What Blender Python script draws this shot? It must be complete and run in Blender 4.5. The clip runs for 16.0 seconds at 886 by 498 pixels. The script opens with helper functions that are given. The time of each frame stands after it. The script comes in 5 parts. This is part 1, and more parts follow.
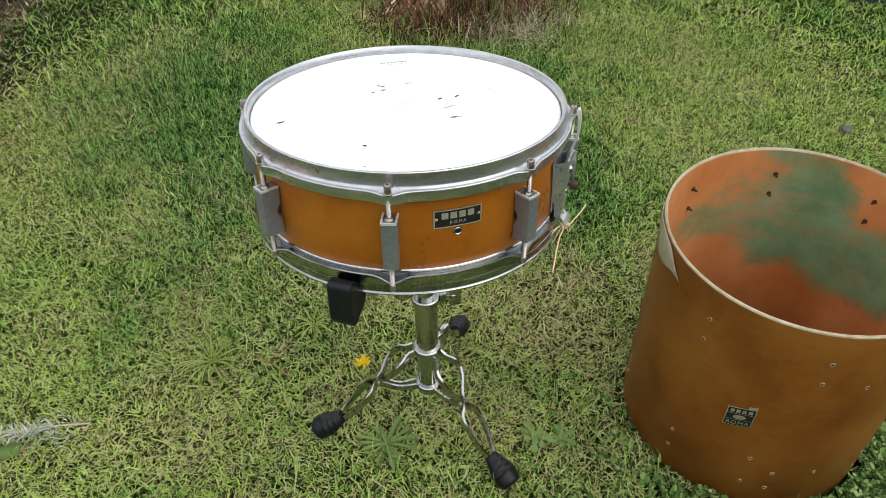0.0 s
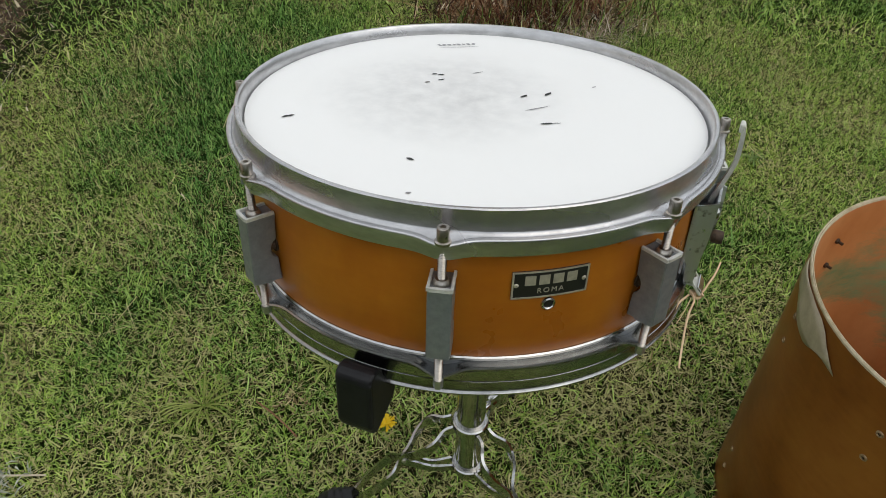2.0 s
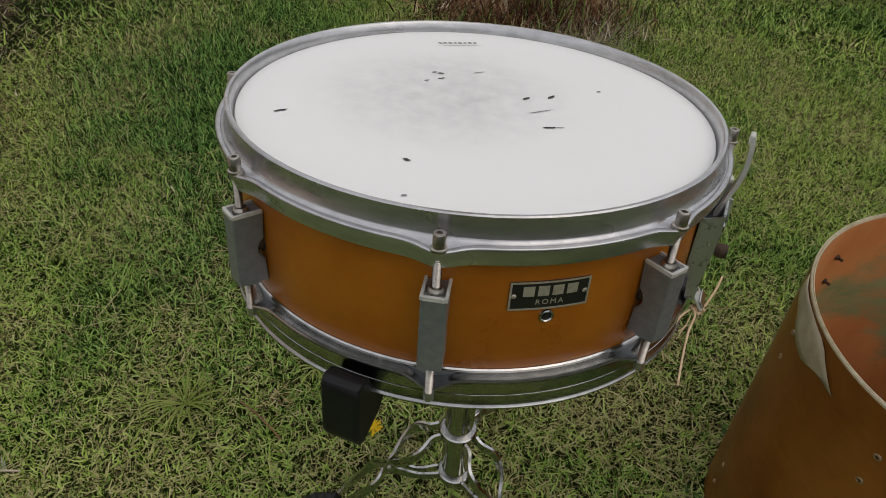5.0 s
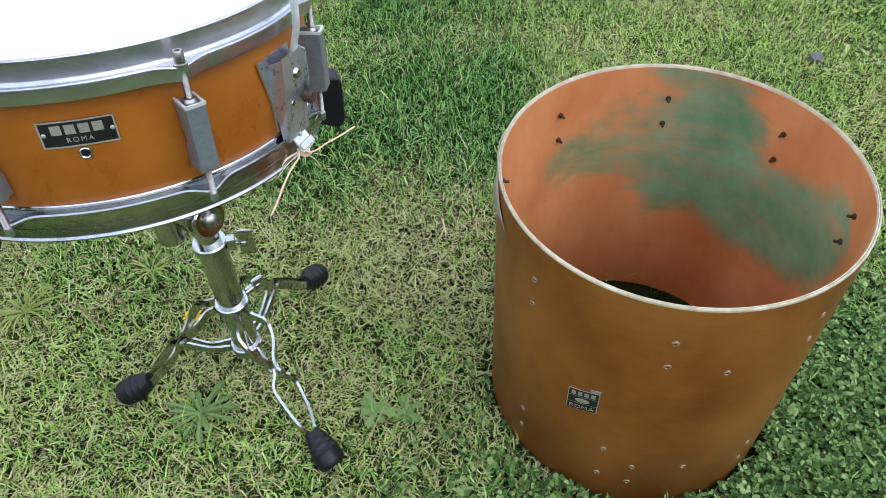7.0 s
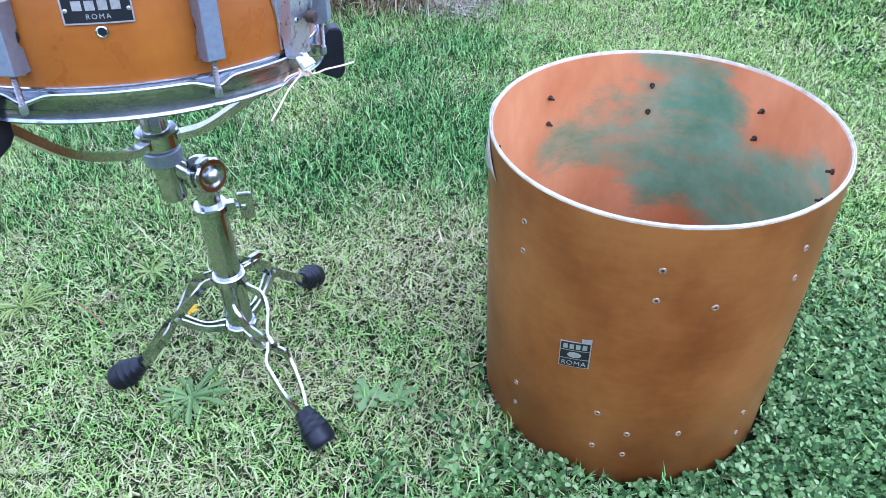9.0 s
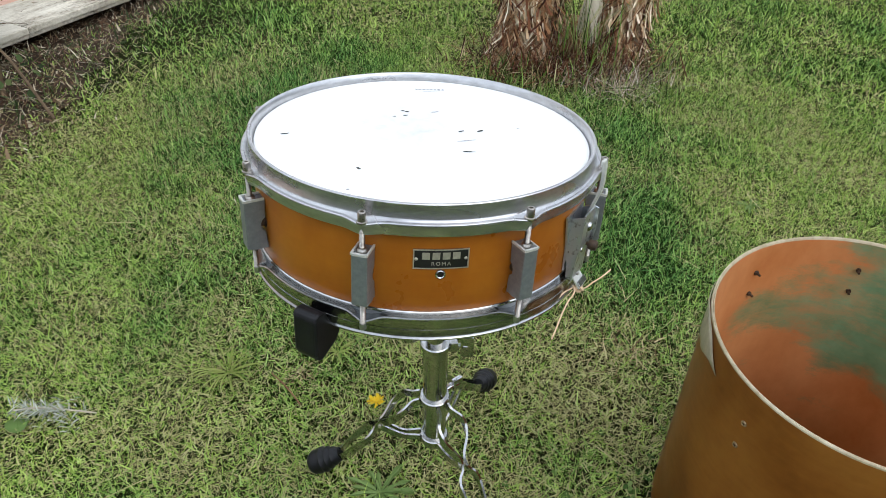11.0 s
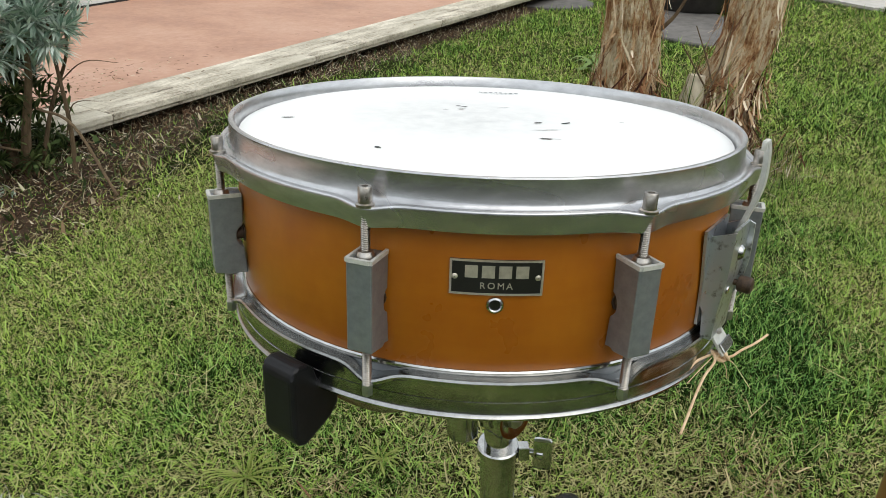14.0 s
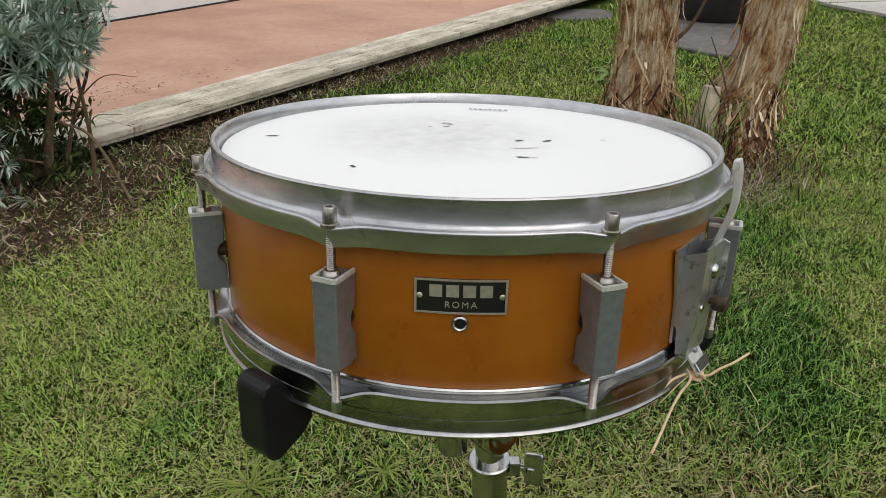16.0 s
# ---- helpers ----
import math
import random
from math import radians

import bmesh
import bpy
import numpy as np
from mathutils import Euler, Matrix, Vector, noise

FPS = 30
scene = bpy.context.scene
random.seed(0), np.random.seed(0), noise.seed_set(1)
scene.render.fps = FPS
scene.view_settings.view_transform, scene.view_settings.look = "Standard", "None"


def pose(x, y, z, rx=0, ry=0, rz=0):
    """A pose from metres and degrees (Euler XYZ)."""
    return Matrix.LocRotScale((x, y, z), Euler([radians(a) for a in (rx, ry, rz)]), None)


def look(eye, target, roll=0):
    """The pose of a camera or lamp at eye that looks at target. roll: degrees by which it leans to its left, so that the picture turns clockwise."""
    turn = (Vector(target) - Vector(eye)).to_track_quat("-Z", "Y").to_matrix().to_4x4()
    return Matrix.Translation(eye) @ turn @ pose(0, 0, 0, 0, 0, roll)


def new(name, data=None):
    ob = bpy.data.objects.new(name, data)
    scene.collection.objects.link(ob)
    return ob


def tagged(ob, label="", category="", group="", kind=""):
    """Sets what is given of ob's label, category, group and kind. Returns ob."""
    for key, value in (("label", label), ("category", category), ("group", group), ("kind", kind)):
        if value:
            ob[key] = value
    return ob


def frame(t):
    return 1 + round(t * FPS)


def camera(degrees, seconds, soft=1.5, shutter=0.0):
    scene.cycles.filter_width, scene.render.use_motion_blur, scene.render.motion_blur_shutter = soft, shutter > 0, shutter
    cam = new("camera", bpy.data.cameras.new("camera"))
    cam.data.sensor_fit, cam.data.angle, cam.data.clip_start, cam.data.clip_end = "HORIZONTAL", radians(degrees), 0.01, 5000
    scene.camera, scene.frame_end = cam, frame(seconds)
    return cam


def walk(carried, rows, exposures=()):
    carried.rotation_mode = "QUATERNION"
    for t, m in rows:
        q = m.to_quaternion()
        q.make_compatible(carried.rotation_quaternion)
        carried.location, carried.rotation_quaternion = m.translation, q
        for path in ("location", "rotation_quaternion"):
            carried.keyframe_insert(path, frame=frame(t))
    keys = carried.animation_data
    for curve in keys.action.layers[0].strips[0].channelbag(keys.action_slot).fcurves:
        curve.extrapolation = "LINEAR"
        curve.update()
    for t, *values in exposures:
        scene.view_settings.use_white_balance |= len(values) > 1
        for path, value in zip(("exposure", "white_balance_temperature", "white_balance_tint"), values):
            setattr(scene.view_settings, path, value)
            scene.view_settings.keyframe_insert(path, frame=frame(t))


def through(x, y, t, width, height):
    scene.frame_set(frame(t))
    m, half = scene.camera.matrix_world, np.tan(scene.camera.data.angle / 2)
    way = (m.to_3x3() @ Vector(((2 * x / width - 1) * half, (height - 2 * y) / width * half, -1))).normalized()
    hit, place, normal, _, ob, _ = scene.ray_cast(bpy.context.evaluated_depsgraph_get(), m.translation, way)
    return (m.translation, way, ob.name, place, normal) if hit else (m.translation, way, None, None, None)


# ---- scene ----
cam = camera(64.9, 16.0, soft=0.45)

PATH = [
    (0, (-0.196, -0.68, 1.059), (0.296, 0.728, -0.273), -0.8),
    (0.5, (-0.205, -0.686, 1.06), (0.263, 0.766, -0.233), 0.3),
    (1, (-0.191, -0.629, 1.032), (0.214, 0.812, -0.295), 0.3),
    (1.5, (-0.189, -0.546, 0.994), (0.196, 0.91, -0.321), -1.7),
    (2, (-0.153, -0.463, 0.92), (0.252, 0.994, -0.39), 0.8),
    (2.5, (-0.055, -0.503, 0.884), (0.147, 1.047, -0.363), -1.3),
    (3, (-0.042, -0.532, 0.887), (0.134, 1.014, -0.369), -0.2),
    (3.2, (-0.048, -0.525, 0.887), (0.146, 1.013, -0.376), 0.2),
    (5.3, (-0.155, -0.443, 0.923), (0.314, 0.994, -0.387), 3.1),
    (5.5, (-0.121, -0.473, 0.937), (0.379, 0.959, -0.367), 2.7),
    (6, (-0.011, -0.53, 0.931), (0.583, 0.82, -0.42), 1.0),
    (6.5, (0.079, -0.576, 0.905), (0.652, 0.74, -0.488), -2.1),
    (7, (0.118, -0.631, 0.914), (0.52, 0.688, -0.535), -1.3),
    (7.5, (0.139, -0.676, 0.89), (0.618, 0.616, -0.559), -1.2),
    (8, (0.117, -0.723, 0.777), (0.651, 0.61, -0.615), -0.4),
    (8.5, (0.096, -0.741, 0.722), (0.628, 0.639, -0.625), 0.0),
    (9, (0.086, -0.755, 0.805), (0.547, 0.746, -0.434), -0.7),
    (9.5, (0.005, -0.744, 0.938), (0.325, 0.802, -0.289), 0.7),
    (10, (-0.032, -0.718, 1.001), (0.248, 0.838, -0.224), 2.2),
    (10.2, (-0.038, -0.715, 1.02), (0.198, 0.833, -0.224), 1.5),
    (12.3, (-0.132, -0.544, 0.885), (0.17, 1.08, -0.242), 2.0),
    (12.5, (-0.126, -0.547, 0.844), (0.247, 1.169, -0.112), 3.7),
    (13, (-0.117, -0.544, 0.806), (0.145, 1.194, -0.148), 1.9),
    (13.5, (-0.06, -0.526, 0.812), (-0.012, 1.224, -0.154), 0.9),
    (14, (-0.038, -0.499, 0.814), (-0.016, 1.262, -0.133), -1.1),
    (14.5, (-0.032, -0.505, 0.812), (-0.013, 1.27, -0.109), -0.3),
    (15, (-0.025, -0.508, 0.812), (-0.03, 1.27, -0.105), -0.2),
    (15.5, (-0.016, -0.507, 0.818), (-0.026, 1.268, -0.105), -0.7),
    (16, (-0.007, -0.501, 0.82), (-0.05, 1.274, -0.101), -1.9),
]
EXPOSURES = [(0.0, 0.46, 6350, 8), (1.0, 0.27, 6250, -3), (1.6, 0.03, 6450, 1), (2.0, -0.12, 6500, 7), (2.5, -0.27, 6700, 5), (3.0, -0.08, 6600, 7), (5.3, -0.55, 6700, 11), (5.7, -0.58, 6700, 12), (6.2, -0.22, 6500, 18),
             (6.8, 0.60, 5700, 16), (7.5, 1.07, 4780, 3), (8.0, 1.10, 4600, 10), (8.5, 1.40, 4450, 17), (9.0, 1.54, 4350, 25), (9.5, 1.28, 4650, 10), (10.2, 0.96, 5200, 10), (12.3, -0.20, 6700, 3), (12.6, -0.14, 6650, 3), (13.0, 0.23, 6550, 8), (13.5, 0.37, 6500, 5), (14.0, 0.27, 6450, 5), (14.5, 0.08, 6400, 7), (16.0, -0.03, 6550, 9)]
walk(cam, [(t, look(eye, target, roll)) for t, eye, target, roll in PATH], EXPOSURES)

# ---------------------------------------------------------------- world and light
SUN_EL, SUN_AZ = radians(56), radians(138)
world = bpy.data.worlds.new("overcast_sky")
scene.world = world
world.use_nodes = True
wn, wl = world.node_tree.nodes, world.node_tree.links
wn.clear()
sky = wn.new("ShaderNodeTexSky")
sky.sky_type, sky.sun_disc = "NISHITA", False
sky.sun_elevation, sky.sun_rotation = SUN_EL, SUN_AZ
sky.air_density, sky.dust_density, sky.ozone_density = 1.0, 4.0, 1.0
cloud = wn.new("ShaderNodeMix")   # an even cloud layer over most of the sky
cloud.data_type = "RGBA"
cloud.inputs["Factor"].default_value = 0.8
cloud.inputs[7].default_value = (6.9, 7.0, 7.2, 1)
back = wn.new("ShaderNodeBackground")
back.inputs["Strength"].default_value = 0.165
wout = wn.new("ShaderNodeOutputWorld")
wl.new(sky.outputs[0], cloud.inputs[6])
wl.new(cloud.outputs[2], back.inputs["Color"])
wl.new(back.outputs[0], wout.inputs["Surface"])
lamp = bpy.data.lights.new("sun", "SUN")
lamp.energy, lamp.angle, lamp.color = 0.5, radians(60), (1.0, 0.97, 0.92)
sun = new("sun", lamp)
sun.matrix_world = look((0, 0, 8), Vector((0, 0, 8)) - 5 * Vector((math.sin(SUN_AZ) * math.cos(SUN_EL), math.cos(SUN_AZ) * math.cos(SUN_EL), math.sin(SUN_EL))))

# ---------------------------------------------------------------- materials


class Shader:
    """A node material with short calls."""

    def __init__(self, name, rough=0.6, metal=0.0, spec=0.5):
        self.mat = bpy.data.materials.new(name)
        self.mat.use_nodes = True
        self.n, self.l = self.mat.node_tree.nodes, self.mat.node_tree.links
        self.bsdf = self.n["Principled BSDF"]
        self.set(Roughness=rough, Metallic=metal)
        self.bsdf.inputs["Specular IOR Level"].default_value = spec

    def set(self, **values):
        for key, value in values.items():
            self.bsdf.inputs[key].default_value = value

    def coords(self, scale=(1, 1, 1)):
        c, m = self.n.new("ShaderNodeTexCoord"), self.n.new("ShaderNodeMapping")
        m.inputs["Scale"].default_value = scale
        self.l.new(c.outputs["Object"], m.inputs["Vector"])
        return m.outputs[0]

    def noise(self, scale, detail=4, rough=0.6, stretch=(1, 1, 1)):
        t = self.n.new("ShaderNodeTexNoise")
        t.inputs["Scale"].default_value, t.inputs["Detail"].default_value, t.inputs["Roughness"].default_value = scale, detail, rough
        self.l.new(self.coords(stretch), t.inputs["Vector"])
        return t.outputs["Fac"]

    def ramp(self, fac, stops):
        r = self.n.new("ShaderNodeValToRGB")
        e = r.color_ramp.elements
        while len(e) < len(stops):
            e.new(0.5)
        for slot, (place, colour) in zip(e, stops):
            slot.position, slot.color = place, (*colour, 1)
        self.l.new(fac, r.inputs["Fac"])
        return r.outputs["Color"]

    def mix(self, fac, a, b, mode="MIX"):
        m = self.n.new("ShaderNodeMix")
        m.data_type, m.blend_type = "RGBA", mode
        for socket, value in ((m.inputs["Factor"], fac), (m.inputs[6], a), (m.inputs[7], b)):
            if isinstance(value, (int, float)):
                socket.default_value = value
            elif isinstance(value, tuple):
                socket.default_value = (*value, 1)
            else:
                self.l.new(value, socket)
        return m.outputs[2]

    def math(self, how, a, b):
        m = self.n.new("ShaderNodeMath")
        m.operation = how
        for socket, value in zip(m.inputs, (a, b)):
            if isinstance(value, (int, float)):
                socket.default_value = value
            else:
                self.l.new(value, socket)
        return m.outputs[0]

    def attr(self, name):
        a = self.n.new("ShaderNodeAttribute")
        a.attribute_name = name
        return a.outputs["Fac"]

    def island(self):
        return self.n.new("ShaderNodeNewGeometry").outputs["Random Per Island"]

    def chance(self):
        return self.n.new("ShaderNodeObjectInfo").outputs["Random"]

    def colour(self, c):
        if isinstance(c, tuple):
            self.bsdf.inputs["Base Color"].default_value = (*c, 1)
        else:
            self.l.new(c, self.bsdf.inputs["Base Color"])
        return self

    def rough(self, fac, low, high):
        m = self.n.new("ShaderNodeMapRange")
        m.inputs["To Min"].default_value, m.inputs["To Max"].default_value = low, high
        self.l.new(fac, m.inputs["Value"])
        self.l.new(m.outputs[0], self.bsdf.inputs["Roughness"])
        return self

    def bump(self, fac, strength, distance):
        b = self.n.new("ShaderNodeBump")
        b.inputs["Strength"].default_value, b.inputs["Distance"].default_value = strength, distance
        self.l.new(fac, b.inputs["Height"])
        self.l.new(b.outputs[0], self.bsdf.inputs["Normal"])
        return self


def speckled(name, light, dark, scale, rough=0.6, metal=0.0, bump=0.0, distance=0.001, stretch=(1, 1, 1), spec=0.5):
    """Two-scale variation between two colours, with relief."""
    s = Shader(name, rough, metal, spec)
    fine, broad = s.noise(scale, 6, 0.65, stretch), s.noise(scale / 9, 3, 0.5, stretch)
    both = s.math("ADD", s.math("MULTIPLY", fine, 0.6), s.math("MULTIPLY", broad, 0.4))
    s.colour(s.ramp(both, [(0.36, dark), (0.64, light)]))
    s.rough(broad, max(0.03, rough - 0.1), min(1, rough + 0.12))
    if bump:
        s.bump(fine, bump, distance)
    return s.mat


def lawn_material(name, vary):
    """Low blades coloured dark as if shaded, raised ones pale; tone, dry and lush are set blade by blade."""
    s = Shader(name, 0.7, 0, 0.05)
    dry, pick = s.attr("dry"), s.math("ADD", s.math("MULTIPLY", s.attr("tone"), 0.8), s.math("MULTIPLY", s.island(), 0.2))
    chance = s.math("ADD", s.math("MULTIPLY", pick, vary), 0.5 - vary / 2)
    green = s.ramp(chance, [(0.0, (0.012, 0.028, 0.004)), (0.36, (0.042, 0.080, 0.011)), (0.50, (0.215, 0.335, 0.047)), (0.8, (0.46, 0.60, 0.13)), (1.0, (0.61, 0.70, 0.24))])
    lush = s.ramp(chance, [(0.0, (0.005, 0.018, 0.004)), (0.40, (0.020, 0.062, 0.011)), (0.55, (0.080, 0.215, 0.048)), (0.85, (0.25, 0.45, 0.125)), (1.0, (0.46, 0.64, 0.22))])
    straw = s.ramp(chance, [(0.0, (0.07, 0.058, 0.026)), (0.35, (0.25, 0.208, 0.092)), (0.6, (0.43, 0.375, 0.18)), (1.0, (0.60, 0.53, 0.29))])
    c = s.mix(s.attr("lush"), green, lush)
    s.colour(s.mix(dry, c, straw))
    leaf = s.n.new("ShaderNodeBsdfTranslucent")
    s.l.new(s.bsdf.inputs["Base Color"].links[0].from_socket, leaf.inputs["Color"])
    m = s.n.new("ShaderNodeMixShader")
    m.inputs[0].default_value = 0.10
    s.l.new(s.bsdf.outputs[0], m.inputs[1])
    s.l.new(leaf.outputs[0], m.inputs[2])
    s.l.new(m.outputs[0], s.n["Material Output"].inputs["Surface"])
    return s.mat


def leaf_material(name, stops, rough=0.6, through=0.25):
    s = Shader(name, rough, 0, 0.15)
    s.colour(s.ramp(s.island(), stops))
    leaf = s.n.new("ShaderNodeBsdfTranslucent")
    s.l.new(s.bsdf.inputs["Base Color"].links[0].from_socket, leaf.inputs["Color"])
    m = s.n.new("ShaderNodeMixShader")
    m.inputs[0].default_value = through
    s.l.new(s.bsdf.outputs[0], m.inputs[1])
    s.l.new(leaf.outputs[0], m.inputs[2])
    s.l.new(m.outputs[0], s.n["Material Output"].inputs["Surface"])
    return s.mat


def lacquer(name, light, dark, rough):
    """Varnished wood with a faint grain running round the shell and worn blotches."""
    s = Shader(name, rough, 0, 0.5)
    grain, blotch = s.noise(26, 5, 0.6, (1, 1, 5)), s.noise(9, 5, 0.65, (1, 1, 0.7))
    both = s.math("ADD", s.math("MULTIPLY", grain, 0.15), s.math("MULTIPLY", blotch, 0.85))
    s.colour(s.ramp(both, [(0.35, dark), (0.65, light)]))
    s.rough(blotch, rough - 0.08, rough + 0.15)
    s.bump(grain, 0.08, 0.0005)
    return s.mat


def shell_inside():
    s = Shader("painted_shell_inside", 0.42, 0, 0.5)
    wood = s.ramp(s.noise(9, 5, 0.6, (1, 1, 0.6)), [(0.3, (0.46, 0.155, 0.038)), (0.7, (0.70, 0.325, 0.125))])
    teal = s.ramp(s.noise(12, 5, 0.6), [(0.3, (0.10, 0.215, 0.095)), (0.7, (0.25, 0.40, 0.225))])
    edge = s.math("ADD", s.attr("paint"), s.math("MULTIPLY", s.math("SUBTRACT", s.noise(8, 9, 0.78, (1, 1, 2.2)), 0.5), 2.1))
    cover = s.ramp(edge, [(0.20, (0, 0, 0)), (0.48, (0.62, 0.62, 0.62)), (0.78, (1, 1, 1))])
    rub = s.ramp(s.noise(7, 8, 0.75, (1, 1, 3)), [(0.32, (0.50, 0.50, 0.50)), (0.52, (1, 1, 1))])
    s.colour(s.mix(s.math("MULTIPLY", cover, rub), wood, teal))
    s.rough(s.noise(11, 5), 0.32, 0.55)
    return s.mat


def white_head():
    s = Shader("drum_head_film", 0.45, 0, 0.4)
    s.colour(s.mix(s.attr("worn"), (0.84, 0.84, 0.83), s.ramp(s.noise(60, 5), [(0.3, (0.55, 0.55, 0.55)), (0.7, (0.76, 0.76, 0.75))])))
    s.bump(s.noise(900, 2), 0.05, 0.0002)
    return s.mat


GRASS, FARGRASS = lawn_material("grass_blades", 1.0), lawn_material("far_grass_blades", 0.75)
SOIL = Shader("lawn_soil", 0.98, 0, 0.02)
# earth colours near black: the shade between the blades is put into them
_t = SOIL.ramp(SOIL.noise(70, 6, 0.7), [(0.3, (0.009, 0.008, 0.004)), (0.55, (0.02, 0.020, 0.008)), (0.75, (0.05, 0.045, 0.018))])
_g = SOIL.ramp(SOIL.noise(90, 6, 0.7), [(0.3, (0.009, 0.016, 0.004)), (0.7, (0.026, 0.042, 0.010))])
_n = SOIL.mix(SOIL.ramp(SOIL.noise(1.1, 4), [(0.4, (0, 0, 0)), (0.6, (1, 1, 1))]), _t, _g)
_far = SOIL.n.new("ShaderNodeVectorMath")   # unbroken turf out past the mown blades
_far.operation = "LENGTH"
SOIL.l.new(SOIL.coords((0.1, 0.1, 0.1)), _far.inputs[0])
_f = SOIL.ramp(SOIL.noise(30, 6, 0.75), [(0.32, (0.022, 0.036, 0.008)), (0.5, (0.07, 0.105, 0.022)), (0.68, (0.16, 0.20, 0.05))])
SOIL.colour(SOIL.mix(SOIL.ramp(_far.outputs["Value"], [(0.22, (0, 0, 0)), (0.5, (1, 1, 1))]), _n, _f))
SOIL.bump(SOIL.noise(120, 6, 0.7), 0.6, 0.01)
SOIL = SOIL.mat
BED = speckled("bed_soil", (0.095, 0.063, 0.040), (0.022, 0.015, 0.010), 60, 0.95, 0, 0.8, 0.01, spec=0.1)
HOOP = speckled("dull_plated_steel", (0.60, 0.60, 0.61), (0.40, 0.40, 0.41), 60, 0.27, 0.92, 0.08, 0.0004, (1, 1, 3))
LOWHOOP = speckled("dull_chrome_hoop", (0.50, 0.50, 0.49), (0.30, 0.30, 0.295), 90, 0.21, 1.0, 0.08, 0.0004)
CHROME = speckled("worn_chrome", (0.56, 0.56, 0.55), (0.40, 0.40, 0.39), 150, 0.15, 1.0, 0.05, 0.0003)
LUG = speckled("cast_grey_lug", (0.34, 0.36, 0.38), (0.23, 0.25, 0.27), 140, 0.42, 0.75, 0.10, 0.0004)
def pitted():
    """Plated sheet with hammered dents and rust pits."""
    s = Shader("pitted_plating", 0.3, 0.9)
    dents, pits = s.noise(80, 2, 0.5), s.noise(240, 3, 0.6)
    both = s.math("ADD", s.math("MULTIPLY", dents, 0.4), s.math("MULTIPLY", pits, 0.6))
    s.colour(s.ramp(both, [(0.33, (0.09, 0.08, 0.075)), (0.385, (0.38, 0.39, 0.40)), (0.46, (0.60, 0.63, 0.66))]))
    s.rough(both, 0.46, 0.18)
    s.bump(both, 0.45, 0.0010)
    return s.mat


PITTED = pitted()
ROD = speckled("steel_rod", (0.55, 0.52, 0.48), (0.32, 0.29, 0.25), 300, 0.3, 1.0, 0.1, 0.0002)
SHELL = lacquer("amber_lacquer", (0.40, 0.142, 0.010), (0.27, 0.078, 0.0045), 0.27)
TOM = Shader("brown_stained_shell", 0.40, 0, 0.32)
_b, _f = TOM.noise(5.5, 5, 0.62, (1, 1, 0.8)), TOM.noise(30, 5, 0.6, (1, 1, 4))
TOM.colour(TOM.ramp(TOM.math("ADD", TOM.math("MULTIPLY", _b, 0.86), TOM.math("MULTIPLY", _f, 0.14)), [(0.34, (0.135, 0.035, 0.0045)), (0.48, (0.212, 0.070, 0.0098)), (0.62, (0.285, 0.109, 0.018))]))
TOM.rough(TOM.noise(9, 6, 0.7), 0.22, 0.46).bump(_f, 0.08, 0.0005)
TOM = TOM.mat
INSIDE = shell_inside()
WHITEMETAL = speckled("worn_white_metal", (0.74, 0.74, 0.70), (0.52, 0.52, 0.48), 200, 0.4, 0.4)
CREAM = speckled("bare_ply_edge", (0.62, 0.55, 0.39), (0.36, 0.29, 0.17), 80, 0.6)
HEAD = white_head()
RUBBER = speckled("black_rubber", (0.011, 0.011, 0.013), (0.005, 0.005, 0.006), 90, 0.42, 0, 0.15, 0.0005, spec=0.3)
DARKHOLE = speckled("dark_rusted_screw", (0.10, 0.06, 0.035), (0.03, 0.02, 0.012), 300, 0.6, 0.4)
RUSTY = speckled("worn_brass_screw", (0.48, 0.36, 0.21), (0.17, 0.095, 0.045), 400, 0.5, 0.5)
BLACK = speckled("black_enamel", (0.014, 0.013, 0.012), (0.008, 0.008, 0.008), 200, 0.35)
SILVER = speckled("badge_metal", (0.62, 0.57, 0.48), (0.42, 0.38, 0.31), 250, 0.35, 0.6)
GREYMARK = speckled("grey_print", (0.30, 0.30, 0.31), (0.20, 0.20, 0.21), 200, 0.6)
PRINT = speckled("faint_grey_print", (0.38, 0.38, 0.39), (0.24, 0.24, 0.25), 200, 0.6)
INK = speckled("black_scuff", (0.05, 0.05, 0.05), (0.015, 0.015, 0.015), 500, 0.7)
TAPE = speckled("yellowed_tape", (0.50, 0.44, 0.31), (0.33, 0.28, 0.19), 60, 0.35)
CORD = speckled("orange_cord", (0.80, 0.60, 0.40), (0.58, 0.38, 0.22), 300, 0.8)
def bark():
    s = Shader("peeling_bark", 0.9, 0, 0.15)
    plates, fibre, broad = s.noise(21, 8, 0.78, (1, 1, 0.55)), s.noise(90, 5, 0.75, (1, 1, 0.3)), s.noise(6, 4, 0.6, (1, 1, 0.6))
    both = s.math("ADD", s.math("MULTIPLY", plates, 0.72), s.math("MULTIPLY", fibre, 0.28))
    tone = s.ramp(both, [(0.36, (0.045, 0.018, 0.010)), (0.42, (0.26, 0.115, 0.050)), (0.47, (0.47, 0.285, 0.14)), (0.55, (0.72, 0.60, 0.42))])
    grey = s.ramp(both, [(0.38, (0.05, 0.040, 0.024)), (0.60, (0.44, 0.38, 0.27))])
    s.colour(s.mix(s.ramp(broad, [(0.52, (0, 0, 0)), (0.70, (0.55, 0.55, 0.55))]), tone, grey))
    s.bump(both, 1.0, 0.020)
    return s.mat


